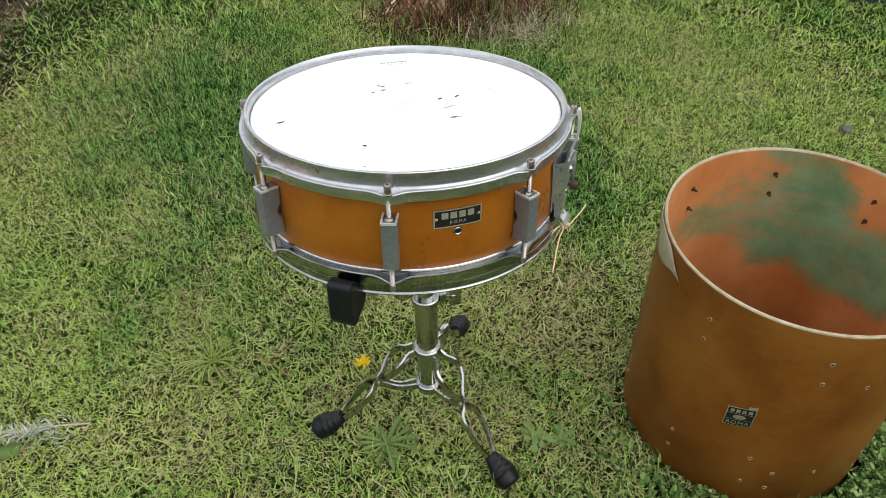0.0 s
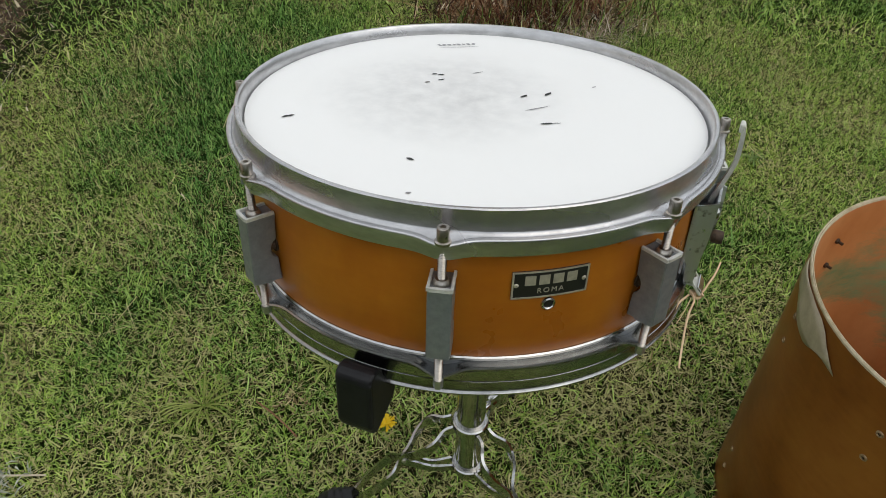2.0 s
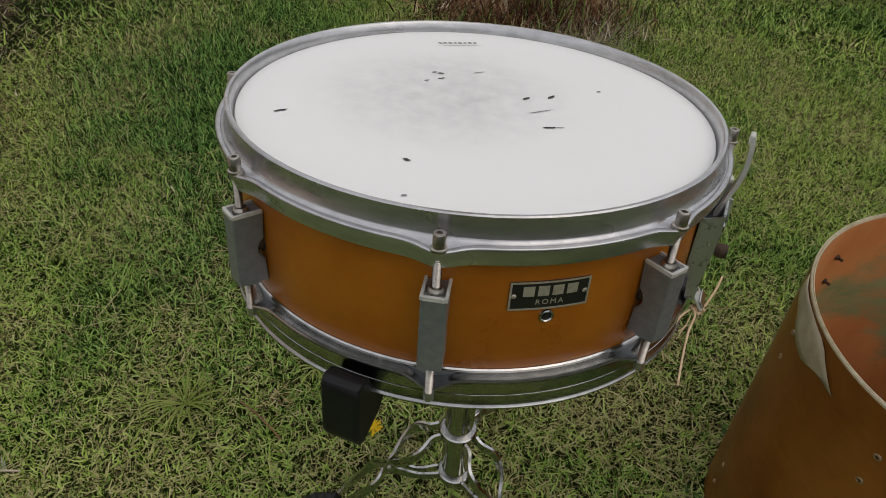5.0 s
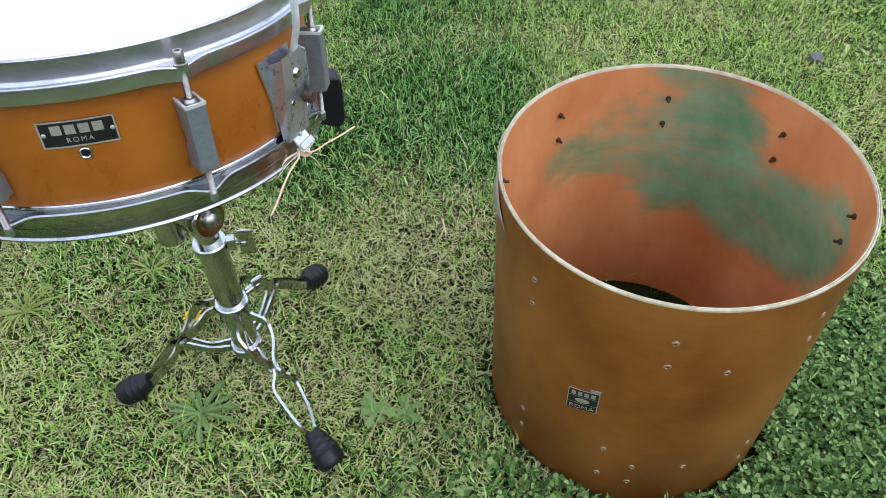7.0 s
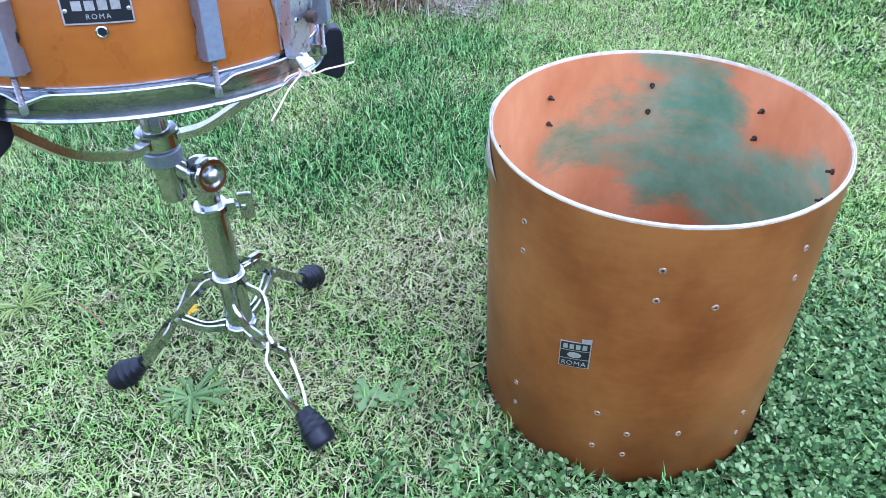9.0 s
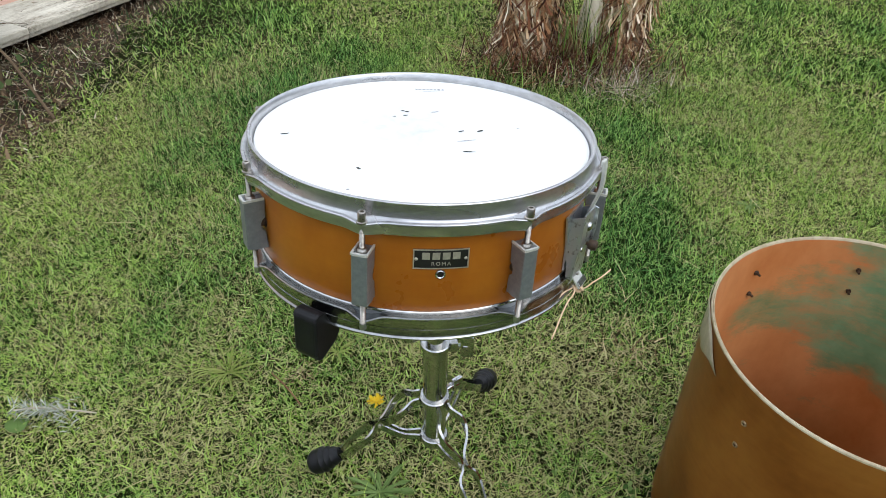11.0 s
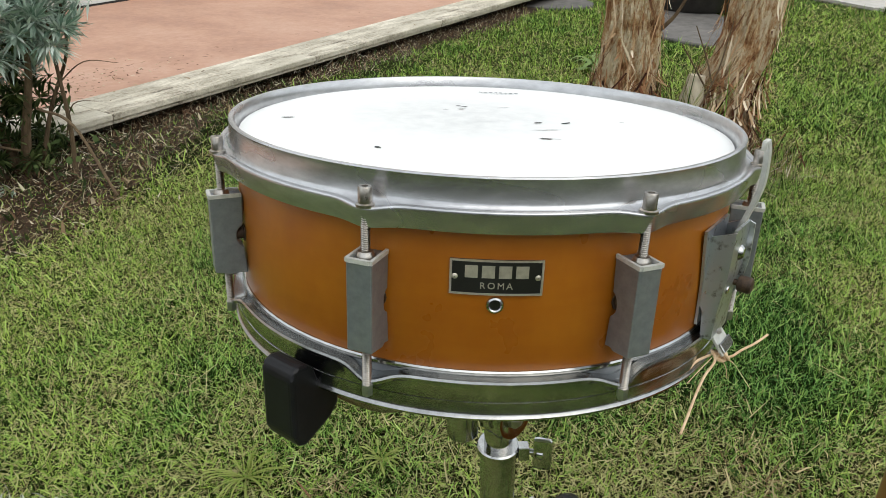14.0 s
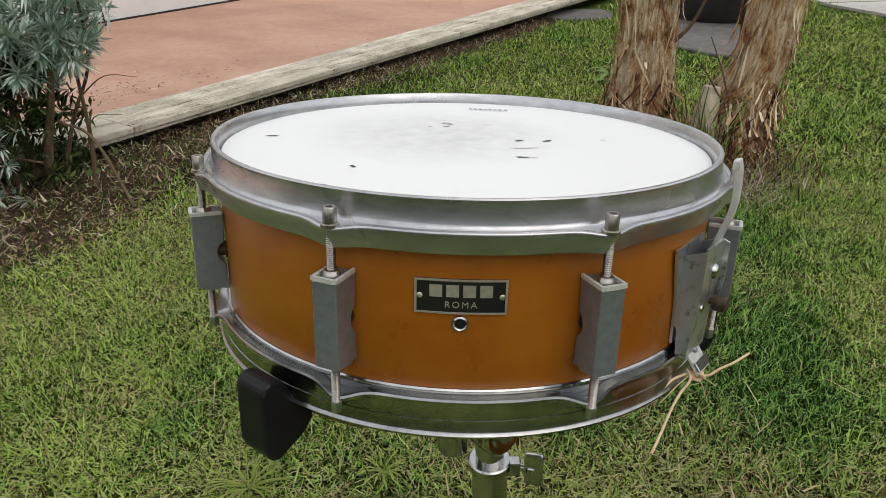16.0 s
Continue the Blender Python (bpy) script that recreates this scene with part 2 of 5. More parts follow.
BARK = bark()
FLAKE = leaf_material("bark_flakes", [(0, (0.11, 0.050, 0.027)), (0.35, (0.34, 0.17, 0.080)), (0.65, (0.58, 0.40, 0.24)), (1, (0.86, 0.75, 0.58))], 0.9, 0.0)
DEADGRASS = leaf_material("dead_grass_straws", [(0, (0.15, 0.10, 0.045)), (0.5, (0.33, 0.26, 0.125)), (1, (0.58, 0.49, 0.27))], 0.9, 0.0)
LITTER = leaf_material("dry_litter", [(0, (0.06, 0.030, 0.018)), (0.45, (0.15, 0.085, 0.048)), (0.7, (0.32, 0.24, 0.14)), (1, (0.68, 0.61, 0.45))], 0.9, 0.1)
TWIGS = leaf_material("bleached_twigs", [(0, (0.14, 0.09, 0.055)), (0.5, (0.36, 0.28, 0.19)), (1, (0.66, 0.60, 0.48))], 0.9, 0.0)
REDLITTER = leaf_material("red_needles", [(0, (0.018, 0.007, 0.005)), (0.4, (0.075, 0.026, 0.014)), (0.7, (0.19, 0.075, 0.036)), (0.88, (0.34, 0.20, 0.10)), (1, (0.66, 0.54, 0.35))], 0.9, 0.0)
NEEDLE = leaf_material("silver_leaves", [(0, (0.18, 0.28, 0.21)), (0.5, (0.52, 0.63, 0.54)), (1, (0.84, 0.90, 0.84))], 0.6, 0.2)
# leaf colour darkened to carry the shade inside the shrub; weeds share it
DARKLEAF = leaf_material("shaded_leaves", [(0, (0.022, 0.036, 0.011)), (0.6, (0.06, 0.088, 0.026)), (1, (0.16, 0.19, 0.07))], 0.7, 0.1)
WOOD = speckled("woody_stem", (0.20, 0.14, 0.085), (0.07, 0.045, 0.028), 60, 0.9, 0, 0.5, 0.004, (1, 1, 0.3), 0.2)
TWIGSKIN = speckled("reddish_twig", (0.34, 0.17, 0.10), (0.16, 0.075, 0.045), 120, 0.8, 0, 0.3, 0.001, spec=0.2)
PALEWOOD = speckled("bleached_wood", (0.62, 0.55, 0.43), (0.40, 0.33, 0.24), 50, 0.85, 0, 0.4, 0.004, (1, 1, 0.3), 0.2)
WEED = leaf_material("weed_leaves", [(0, (0.07, 0.14, 0.030)), (0.5, (0.135, 0.22, 0.054)), (1, (0.22, 0.31, 0.10))], 0.55)
CLOVER = leaf_material("clover_leaves", [(0, (0.030, 0.072, 0.016)), (0.5, (0.12, 0.205, 0.046)), (0.85, (0.24, 0.345, 0.10)), (1, (0.40, 0.46, 0.19))], 0.65)
LAWNWEED = leaf_material("lawn_weed_leaves", [(0, (0.11, 0.18, 0.045)), (0.5, (0.20, 0.29, 0.085)), (1, (0.33, 0.43, 0.17))], 0.55)
PALEWEED = leaf_material("pale_weed_leaves", [(0, (0.25, 0.30, 0.07)), (0.5, (0.44, 0.50, 0.15)), (1, (0.66, 0.69, 0.32))], 0.55)
SPRIGLEAF = leaf_material("bleached_sprig_leaves", [(0, (0.24, 0.26, 0.20)), (0.5, (0.44, 0.46, 0.38)), (1, (0.68, 0.69, 0.60))], 0.7, 0.1)
PETAL = leaf_material("yellow_petals", [(0, (0.75, 0.48, 0.01)), (1, (0.88, 0.66, 0.04))], 0.6, 0.2)
TERRACOTTA = Shader("terracotta_floor", 0.55, 0, 0.4)
_t, _u = TERRACOTTA.noise(2.2, 6, 0.65, (1, 0.6, 1)), TERRACOTTA.noise(34, 5, 0.65)
_c = TERRACOTTA.ramp(TERRACOTTA.math("ADD", TERRACOTTA.math("MULTIPLY", _t, 0.75), TERRACOTTA.math("MULTIPLY", _u, 0.25)), [(0.36, (0.40, 0.215, 0.145)), (0.5, (0.52, 0.30, 0.21)), (0.64, (0.60, 0.385, 0.29))])
TERRACOTTA.colour(_c).rough(_t, 0.42, 0.68).bump(_u, 0.12, 0.002)
TERRACOTTA = TERRACOTTA.mat
KERB = Shader("weathered_kerb", 0.88, 0, 0.2)
_k, _l, _m = KERB.noise(14, 7, 0.72, (0.35, 1, 1)), KERB.noise(75, 5, 0.7), KERB.noise(3.2, 4, 0.6, (0.6, 1, 1))
_c = KERB.ramp(KERB.math("ADD", KERB.math("MULTIPLY", _k, 0.7), KERB.math("MULTIPLY", _l, 0.3)), [(0.36, (0.10, 0.085, 0.065)), (0.43, (0.40, 0.355, 0.28)), (0.52, (0.64, 0.585, 0.48)), (0.62, (0.80, 0.75, 0.64))])
KERB.colour(KERB.mix(KERB.ramp(_m, [(0.45, (0, 0, 0)), (0.65, (0.40, 0.40, 0.40))]), _c, (0.36, 0.325, 0.25)))
KERB.bump(KERB.math("ADD", _k, KERB.math("MULTIPLY", _l, 0.5)), 0.6, 0.006)
KERB = KERB.mat
PLASTER = speckled("white_plaster", (0.80, 0.80, 0.78), (0.70, 0.70, 0.68), 8, 0.8, 0, 0.1, 0.002, spec=0.2)
HORIZONWALL = speckled("rendered_garden_wall", (0.20, 0.20, 0.17), (0.11, 0.115, 0.09), 6, 0.9, 0, 0.2, 0.003, spec=0.1)
DARKSLAB = speckled("damp_slab", (0.20, 0.185, 0.172), (0.10, 0.094, 0.088), 16, 0.85, 0, 0.3, 0.003, spec=0.2)
FLAG = speckled("grey_flagstone", (0.56, 0.53, 0.49), (0.42, 0.395, 0.365), 22, 0.85, 0, 0.3, 0.003, spec=0.2)
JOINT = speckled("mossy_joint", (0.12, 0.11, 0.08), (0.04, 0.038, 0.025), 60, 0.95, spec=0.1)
POTMAT = speckled("dark_glazed_pot", (0.05, 0.045, 0.04), (0.02, 0.018, 0.016), 30, 0.4, 0, 0.1, 0.002)
TUB = speckled("dark_teal_plastic", (0.02, 0.06, 0.065), (0.012, 0.03, 0.035), 20, 0.45)
IRON = speckled("dark_iron", (0.06, 0.06, 0.06), (0.025, 0.025, 0.025), 60, 0.5, 0.6)

# ---------------------------------------------------------------- mesh helpers
rng = np.random.default_rng(7)


def mesh(name, verts, faces, smooth=True, tags=None):
    me = bpy.data.meshes.new(name)
    me.from_pydata([tuple(v) for v in verts], [], [tuple(f) for f in faces])
    me.polygons.foreach_set("use_smooth", [smooth] * len(me.polygons))
    for key, values in (tags or {}).items():
        a = me.attributes.new(key, "FLOAT", "POINT")
        a.data.foreach_set("value", np.asarray(values, np.float32))
    me.update()
    if smooth:
        me.set_sharp_from_angle(angle=radians(38))
    return me


def thing(name, label, category, group="", kind="", m=None):
    ob = new(name)
    ob.empty_display_size = 0.05
    if m is not None:
        ob.matrix_world = m
    return tagged(ob, label, category, group, kind)


def part(name, data, material, parent=None, label="", m=None):
    """One mesh object under a thing or a part; data: a mesh, a bmesh or (verts, faces)."""
    if isinstance(data, bmesh.types.BMesh):
        me = bpy.data.meshes.new(name)
        data.to_mesh(me)
        data.free()
    elif isinstance(data, tuple):
        me = mesh(name, *data)
    else:
        me = data
    if not me.materials:
        me.materials.append(material)
    ob = new(name, me)
    if parent is not None:
        ob.parent = parent
    if m is not None:
        ob.matrix_basis = m
    return tagged(ob, label)


def join(*pieces):
    verts, faces, n = [], [], 0
    for v, f in pieces:
        verts += [tuple(p) for p in v]
        faces += [tuple(i + n for i in face) for face in f]
        n = len(verts)
    return verts, faces


def moved(piece, m):
    return [tuple(m @ Vector(p)) for p in piece[0]], piece[1]


def lathe(profile, segs=64, closed=False, shape=None):
    """Turn (r, z) points round z. shape(angle, i, r, z) may alter a point."""
    verts, faces, n = [], [], len(profile)
    for k in range(segs):
        a = 2 * math.pi * k / segs
        for i, (r, z) in enumerate(profile):
            r2, z2 = shape(a, i, r, z) if shape else (r, z)
            verts.append((r2 * math.sin(a), -r2 * math.cos(a), z2))
    for k in range(segs):
        for i in range(n if closed else n - 1):
            a, b, j = k * n, (k + 1) % segs * n, (i + 1) % n
            faces.append((a + i, b + i, b + j, a + j))
    return verts, faces


def tube(points, radius, segs=10, caps=True):
    """A tube along points; radius may be a list."""
    pts = [Vector(p) for p in points]
    radii = [float(r) for r in radius] if isinstance(radius, (list, tuple, np.ndarray)) else [radius] * len(pts)
    verts, faces, side = [], [], None
    for i, p in enumerate(pts):
        way = (pts[min(i + 1, len(pts) - 1)] - pts[max(i - 1, 0)]).normalized()
        side = (way.orthogonal() if side is None else side - way * side.dot(way)).normalized()
        up = way.cross(side)
        for k in range(segs):
            a = 2 * math.pi * k / segs
            verts.append(tuple(p + radii[i] * (math.cos(a) * side + math.sin(a) * up)))
    for i in range(len(pts) - 1):
        for k in range(segs):
            a, b = i * segs, i * segs + segs
            faces.append((a + k, a + (k + 1) % segs, b + (k + 1) % segs, b + k))
    if caps:
        faces.append(tuple(reversed(range(segs))))
        faces.append(tuple(range((len(pts) - 1) * segs, len(pts) * segs)))
    return verts, faces


def strip(points, up, height, thick):
    """A flat bar along points, standing in the direction up."""
    pts, up = [Vector(p) for p in points], Vector(up)
    verts, faces = [], []
    for i, p in enumerate(pts):
        way = (pts[min(i + 1, len(pts) - 1)] - pts[max(i - 1, 0)]).normalized()
        side = way.cross(up).normalized()
        rise = side.cross(way).normalized()
        for a, b in ((-1, -1), (1, -1), (1, 1), (-1, 1)):
            verts.append(tuple(p + side * a * thick / 2 + rise * b * height / 2))
    for i in range(len(pts) - 1):
        for k in range(4):
            a, b = 4 * i, 4 * i + 4
            faces.append((a + k, a + (k + 1) % 4, b + (k + 1) % 4, b + k))
    n = 4 * (len(pts) - 1)
    return verts, faces + [(3, 2, 1, 0), (n, n + 1, n + 2, n + 3)]


def box_bm(x0, x1, y0, y1, z0, z1, bevel=0.0, segs=2):
    bm = bmesh.new()
    bmesh.ops.create_cube(bm, size=1, matrix=Matrix.Translation(((x0 + x1) / 2, (y0 + y1) / 2, (z0 + z1) / 2)) @ Matrix.Diagonal((x1 - x0, y1 - y0, z1 - z0, 1)))
    if bevel:
        bmesh.ops.bevel(bm, geom=bm.edges, offset=bevel, segments=segs, affect="EDGES", profile=0.6)
    return bm


def prism(outline, depth, bevel=0.0, segs=2):
    """An outline in x and z, drawn out along y by depth, centred."""
    bm = bmesh.new()
    vs = [bm.verts.new((x, -depth / 2, z)) for x, z in outline]
    f = bm.faces.new(vs)
    got = bmesh.ops.extrude_face_region(bm, geom=[f])
    bmesh.ops.translate(bm, vec=(0, depth, 0), verts=[g for g in got["geom"] if isinstance(g, bmesh.types.BMVert)])
    bmesh.ops.recalc_face_normals(bm, faces=bm.faces)
    if bevel:
        bmesh.ops.bevel(bm, geom=bm.edges, offset=bevel, segments=segs, affect="EDGES", profile=0.6)
    return bm


def rounded(points, n=8):
    """A smooth line through points (Catmull-Rom)."""
    p = [Vector(q) for q in points]
    p = [2 * p[0] - p[1]] + p + [2 * p[-1] - p[-2]]
    out = []
    for i in range(1, len(p) - 2):
        for k in range(n):
            t = k / n
            a, b, c, d = p[i - 1 : i + 3]
            out.append(0.5 * (2 * b + (c - a) * t + (2 * a - 5 * b + 4 * c - d) * t * t + (3 * b - a - 3 * c + d) * t**3))
    return out + [p[-2]]


def blades(name, places, heights, widths, leans, bends, tags, yaws=None, curl=None):
    """Many bent, pointed blades in one mesh (three triangles each)."""
    n = len(places)
    yaw = rng.uniform(0, 2 * math.pi, n) if yaws is None else yaws
    way = np.stack([np.cos(yaw), np.sin(yaw), 0 * yaw], 1)
    twist = yaw + math.pi / 2 + rng.normal(0, 0.5, n)
    side = np.stack([np.cos(twist), np.sin(twist), 0 * yaw], 1) * widths[:, None] / 2
    up = np.array([0, 0, 1.0])
    mid = places + way * (heights * np.sin(leans) * 0.55)[:, None] + up * (heights * np.cos(leans) * 0.6)[:, None]
    late = leans + bends
    if curl is not None:
        way = np.stack([np.cos(yaw + curl), np.sin(yaw + curl), 0 * yaw], 1)
    tip = mid + way * (heights * np.sin(late) * 0.5)[:, None] + up * (heights * np.cos(late) * 0.5)[:, None]
    tip[:, 2] = np.maximum(tip[:, 2], places[:, 2] * 0.6 + 0.003)
    verts = np.stack([places - side, places + side, mid + side * 0.8, mid - side * 0.8, tip], 1).reshape(-1, 3)
    base = np.arange(n) * 5
    tri = np.stack([base, base + 1, base + 2, base, base + 2, base + 3, base + 3, base + 2, base + 4], 1).ravel()
    me = bpy.data.meshes.new(name)
    me.vertices.add(5 * n)
    me.vertices.foreach_set("co", verts.astype(np.float32).ravel())
    me.loops.add(9 * n)
    me.loops.foreach_set("vertex_index", tri.astype(np.int32))
    me.polygons.add(3 * n)
    me.polygons.foreach_set("loop_start", np.arange(0, 9 * n, 3, dtype=np.int32))
    me.update(calc_edges=True)
    for key, values in tags.items():
        a = me.attributes.new(key, "FLOAT", "POINT")
        a.data.foreach_set("value", np.repeat(np.asarray(values, np.float32), 5))
    return me


# ---------------------------------------------------------------- plan of the garden
EDGE, ALONG = np.array([-1.136, 1.856]), np.array([0.585, 0.811])   # the patio's front edge and its direction
INWARD = np.array([-ALONG[1], ALONG[0]])
PATIO_Z = 0.100


def patio_point(s, n, z=0.0):
    p = EDGE + s * ALONG + n * INWARD
    return (p[0], p[1], z)


def patches(p):
    """How dry and how lush the lawn is at points p, by broad and small patches."""
    x, y = p[:, 0], p[:, 1]
    w = np.sin(3.1 * x + 1.3 * y) + np.sin(2.3 * y - 1.7 * x + 1) + np.sin(5.3 * x - 4.1 * y + 2) * 0.6 + np.sin(7.7 * y + 6.1 * x) * 0.5
    small = np.sin(17 * x + 5 * y + 2 * np.sin(9 * y)) + np.sin(21 * y - 8 * x + 2 * np.sin(11 * x))

    def spot(cx, cy, rx, ry, turn=0.0):
        c, s = math.cos(turn), math.sin(turn)
        u, v = ((x - cx) * c + (y - cy) * s) / rx, (-(x - cx) * s + (y - cy) * c) / ry
        return np.exp(-(u * u + v * v))

    clump = np.sin(9.1 * x + 4.3 * y + 1.5 * np.sin(5 * y)) * np.sin(8.3 * y - 3.1 * x + 1.7 * np.sin(6 * x)) + 0.6 * np.sin(19 * x + 7 * y + 2 * np.sin(13 * y)) * np.sin(16 * y - 9 * x)
    # turf by the stand is real straw, paled further to offset the drum's shade
    lush = 0.25 + 0.10 * w + 0.22 * clump + 1.05 * spot(-0.18, 1.10, 0.40, 0.80, 0.2) + 0.75 * spot(0.56, 0.85, 0.22, 0.5) + 0.2 * spot(0.75, 1.4, 0.4, 0.3) + 0.5 * spot(0.45, -0.35, 0.5, 0.25) + 0.45 * spot(0.32, 0.56, 0.24, 0.14) - 0.30 * spot(0.20, 0.86, 0.35, 0.14) - 0.35 * spot(0.15, 0.0, 0.40, 0.30) - 0.45 * spot(0.0, 0.33, 0.35, 0.25)
    dry = 0.32 - 0.06 * w + 0.07 * small - 0.14 * clump + 0.28 * spot(0.40, 0.20, 0.17, 0.24, 0.5) + 0.06 * spot(-0.5, 1.9, 0.5, 0.3) + 0.22 * spot(0.15, 0.05, 0.40, 0.30) + 0.36 * spot(0.03, 0.30, 0.42, 0.32) + 0.18 * spot(-0.5, 1.5, 0.22, 0.3) + 0.06 * spot(-0.75, 1.25, 0.25, 0.45) + 0.15 * spot(1.1, 1.1, 0.4, 0.4)
    dry += 0.22 * spot(0.25, 0.86, 0.35, 0.12) + 0.35 * spot(0.85, 1.5, 0.18, 0.12) + 0.2 * spot(0.05, -0.2, 0.4, 0.25) + 0.02 / (1 + np.exp((x + 0.35) * 14))
    dry += 0.3 / (1 + np.exp(-(in_bed(p)[1] - 0.01) / 0.03))
    return np.clip(dry - 0.25 * np.clip(lush - 0.4, 0, 1), 0.03, 0.9), np.clip(lush, 0, 1)


def bed_width(s):
    """How far the planting bed reaches out from the patio, with a ragged edge."""
    w = np.interp(s, [-3.4, -2.2, -1.4, -0.8, -0.45, -0.25, -0.1, 0.1, 0.3, 0.6, 3.2], [0.0, 0.40, 0.52, 0.52, 0.52, 0.42, 0.33, 0.20, 0.11, 0.08, 0.05])
    return w + 0.025 * np.sin(5.3 * s + 1) + 0.022 * np.sin(11.9 * s + 4 * np.sin(2.7 * s)) + 0.014 * np.sin(27.1 * s + 3 * np.sin(7.3 * s))


def in_bed(p):
    """How far points lie out from the patio's edge, and how deep inside the planting bed."""
    q = p[:, :2] - EDGE
    s, d = q @ ALONG, -(q @ INWARD)
    return d, bed_width(s) - d


def swell(p):
    """How far the earth swells up towards the patio's edge at points p."""
    q = p[:, :2] - EDGE
    u, d = q @ ALONG, -(q @ INWARD)
    bank = 0.026 * np.clip(1 - np.maximum(d, 0) / 0.42, 0, 1) ** 1.2 * np.clip((d + 0.02) / 0.12, 0, 1)
    return np.where(d > -0.17, bank, 0.0) * np.clip((u + 3.4) / 0.6, 0, 1) * np.clip((2.0 - u) / 0.8, 0, 1)


def pave_edge(y):
    return 2.58 + 0.42 * np.clip(4.5 - y, 0, 1.7)


# ---------------------------------------------------------------- ground, patio, paving
def disc_mesh(name, radius):
    rings = [0, 1, 2, 4, 8, 16, 40, 120, radius]
    verts, faces, segs = [(0, 0, 0)], [], 48
    for r in rings[1:]:
        verts += [(r * math.cos(2 * math.pi * k / segs), r * math.sin(2 * math.pi * k / segs), 0) for k in range(segs)]
    for k in range(segs):
        faces.append((0, 1 + k, 1 + (k + 1) % segs))
    for i in range(len(rings) - 2):
        a, b = 1 + i * segs, 1 + (i + 1) * segs
        for k in range(segs):
            faces.append((a + k, b + k, b + (k + 1) % segs, a + (k + 1) % segs))
    return mesh(name, verts, faces, False)


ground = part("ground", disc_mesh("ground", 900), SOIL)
tagged(ground, "mossy lawn soil under short grass", "ground", kind="structure")

# the bare bed beside the patio, a low irregular sheet of earth
bv, bf = [], []
ss = np.linspace(-3.4, 3.2, 110)
for s in ss:
    w = max(float(bed_width(s)), 0.42 * min(1, max(0, (2.0 - s) / 0.8))) + 0.03
    for k in range(13):
        d = -0.16 + (w + 0.16) * k / 12
        x, y, _ = patio_point(s, -d)
        h = 0.006 + 0.014 * math.sin(math.pi * min(1, k / 12)) * (0.6 + 0.8 * noise.noise((x * 6, y * 6, 0))) + float(swell(np.array([[x, y]]))[0])
        bv.append((x, y, 0.003 if k == 12 else max(0.004, h)))
for i in range(len(ss) - 1):
    for k in range(12):
        a, b = i * 13 + k, i * 13 + 13 + k
        bf.append((a, b, b + 1, a + 1))
bed = part("planting_bed", (bv, bf), BED)
bed.data.materials.append(SOIL)   # turf reaches over the bank past the bare strip
for face in bed.data.polygons:
    mid = np.array([[face.center.x, face.center.y]])
    face.material_index = int(in_bed(mid)[1][0] < -0.015)
tagged(bed, "bare brown earth bed strewn with dry litter", "flower bed", kind="structure")

patio = thing("patio", "raised terracotta patio with pale weathered concrete kerb", "patio", kind="structure")
turn = Matrix(((ALONG[0], INWARD[0], 0, EDGE[0]), (ALONG[1], INWARD[1], 0, EDGE[1]), (0, 0, 1, 0), (0, 0, 0, 1)))
# the base's dark colour stands for the shade in the gap below the kerb
part("patio_base", box_bm(-5, 12, 0.17, 2.3, 0, 0.069), JOINT, patio, "recessed base under the kerb, coloured dark for its shade", turn)
part("patio_floor", box_bm(-5, 12, 0.276, 2.3, 0.0695, PATIO_Z), TERRACOTTA, patio, "smooth salmon terracotta floor", turn)
s0 = -5.0
for k in range(17):
    bm = box_bm(0.0012, 0.9988, 0, 0.273, 0.084, PATIO_Z + 0.006, 0.004, 2)
    low = box_bm(0.0012, 0.9988, 0.009, 0.273, 0.068, 0.0838, 0.003, 1)
    tmp = bpy.data.meshes.new("kerb_foot")
    low.to_mesh(tmp)
    low.free()
    bm.from_mesh(tmp)
    bpy.data.meshes.remove(tmp)
    for v in bm.verts:
        v.co.z += 0.003 * noise.noise((v.co.x * 9 + k * 3, v.co.y * 9, k))
        v.co.y += 0.004 * noise.noise((v.co.x * 11 + k * 5, 1, v.co.z * 9))
    part("kerb_stone", bm, KERB, patio, "", turn @ Matrix.Translation((s0 + k, 0, 0)))
wall = part("wall_house", box_bm(-5, 12, 2.3, 2.55, 0.0, 2.6), PLASTER, None, "", turn)
tagged(wall, "white plastered house wall behind the patio", "wall", kind="structure")
skirt = part("baseboard", box_bm(-5, 12, 2.29, 2.297, PATIO_Z, PATIO_Z + 0.012), IRON, None, "", turn)
tagged(skirt, "thin dark line along the wall's foot", "baseboard", kind="structure")

# plain walls added out of sight, to darken the horizon that the metal reflects
for name, x0, x1, y0, y1 in (("wall_south", -9.0, 11.0, -6.2, -6.0), ("wall_east", 11.0, 11.2, -6.2, 16.2), ("wall_north", -2.0, 11.2, 16.2, 16.4), ("wall_west", -9.2, -9.0, -6.2, 0.0)):
    w = part(name, box_bm(x0, x1, y0, y1, 0, 2.3), HORIZONWALL)
    tagged(w, "plain unseen wall added to darken reflections", "wall", kind="structure")

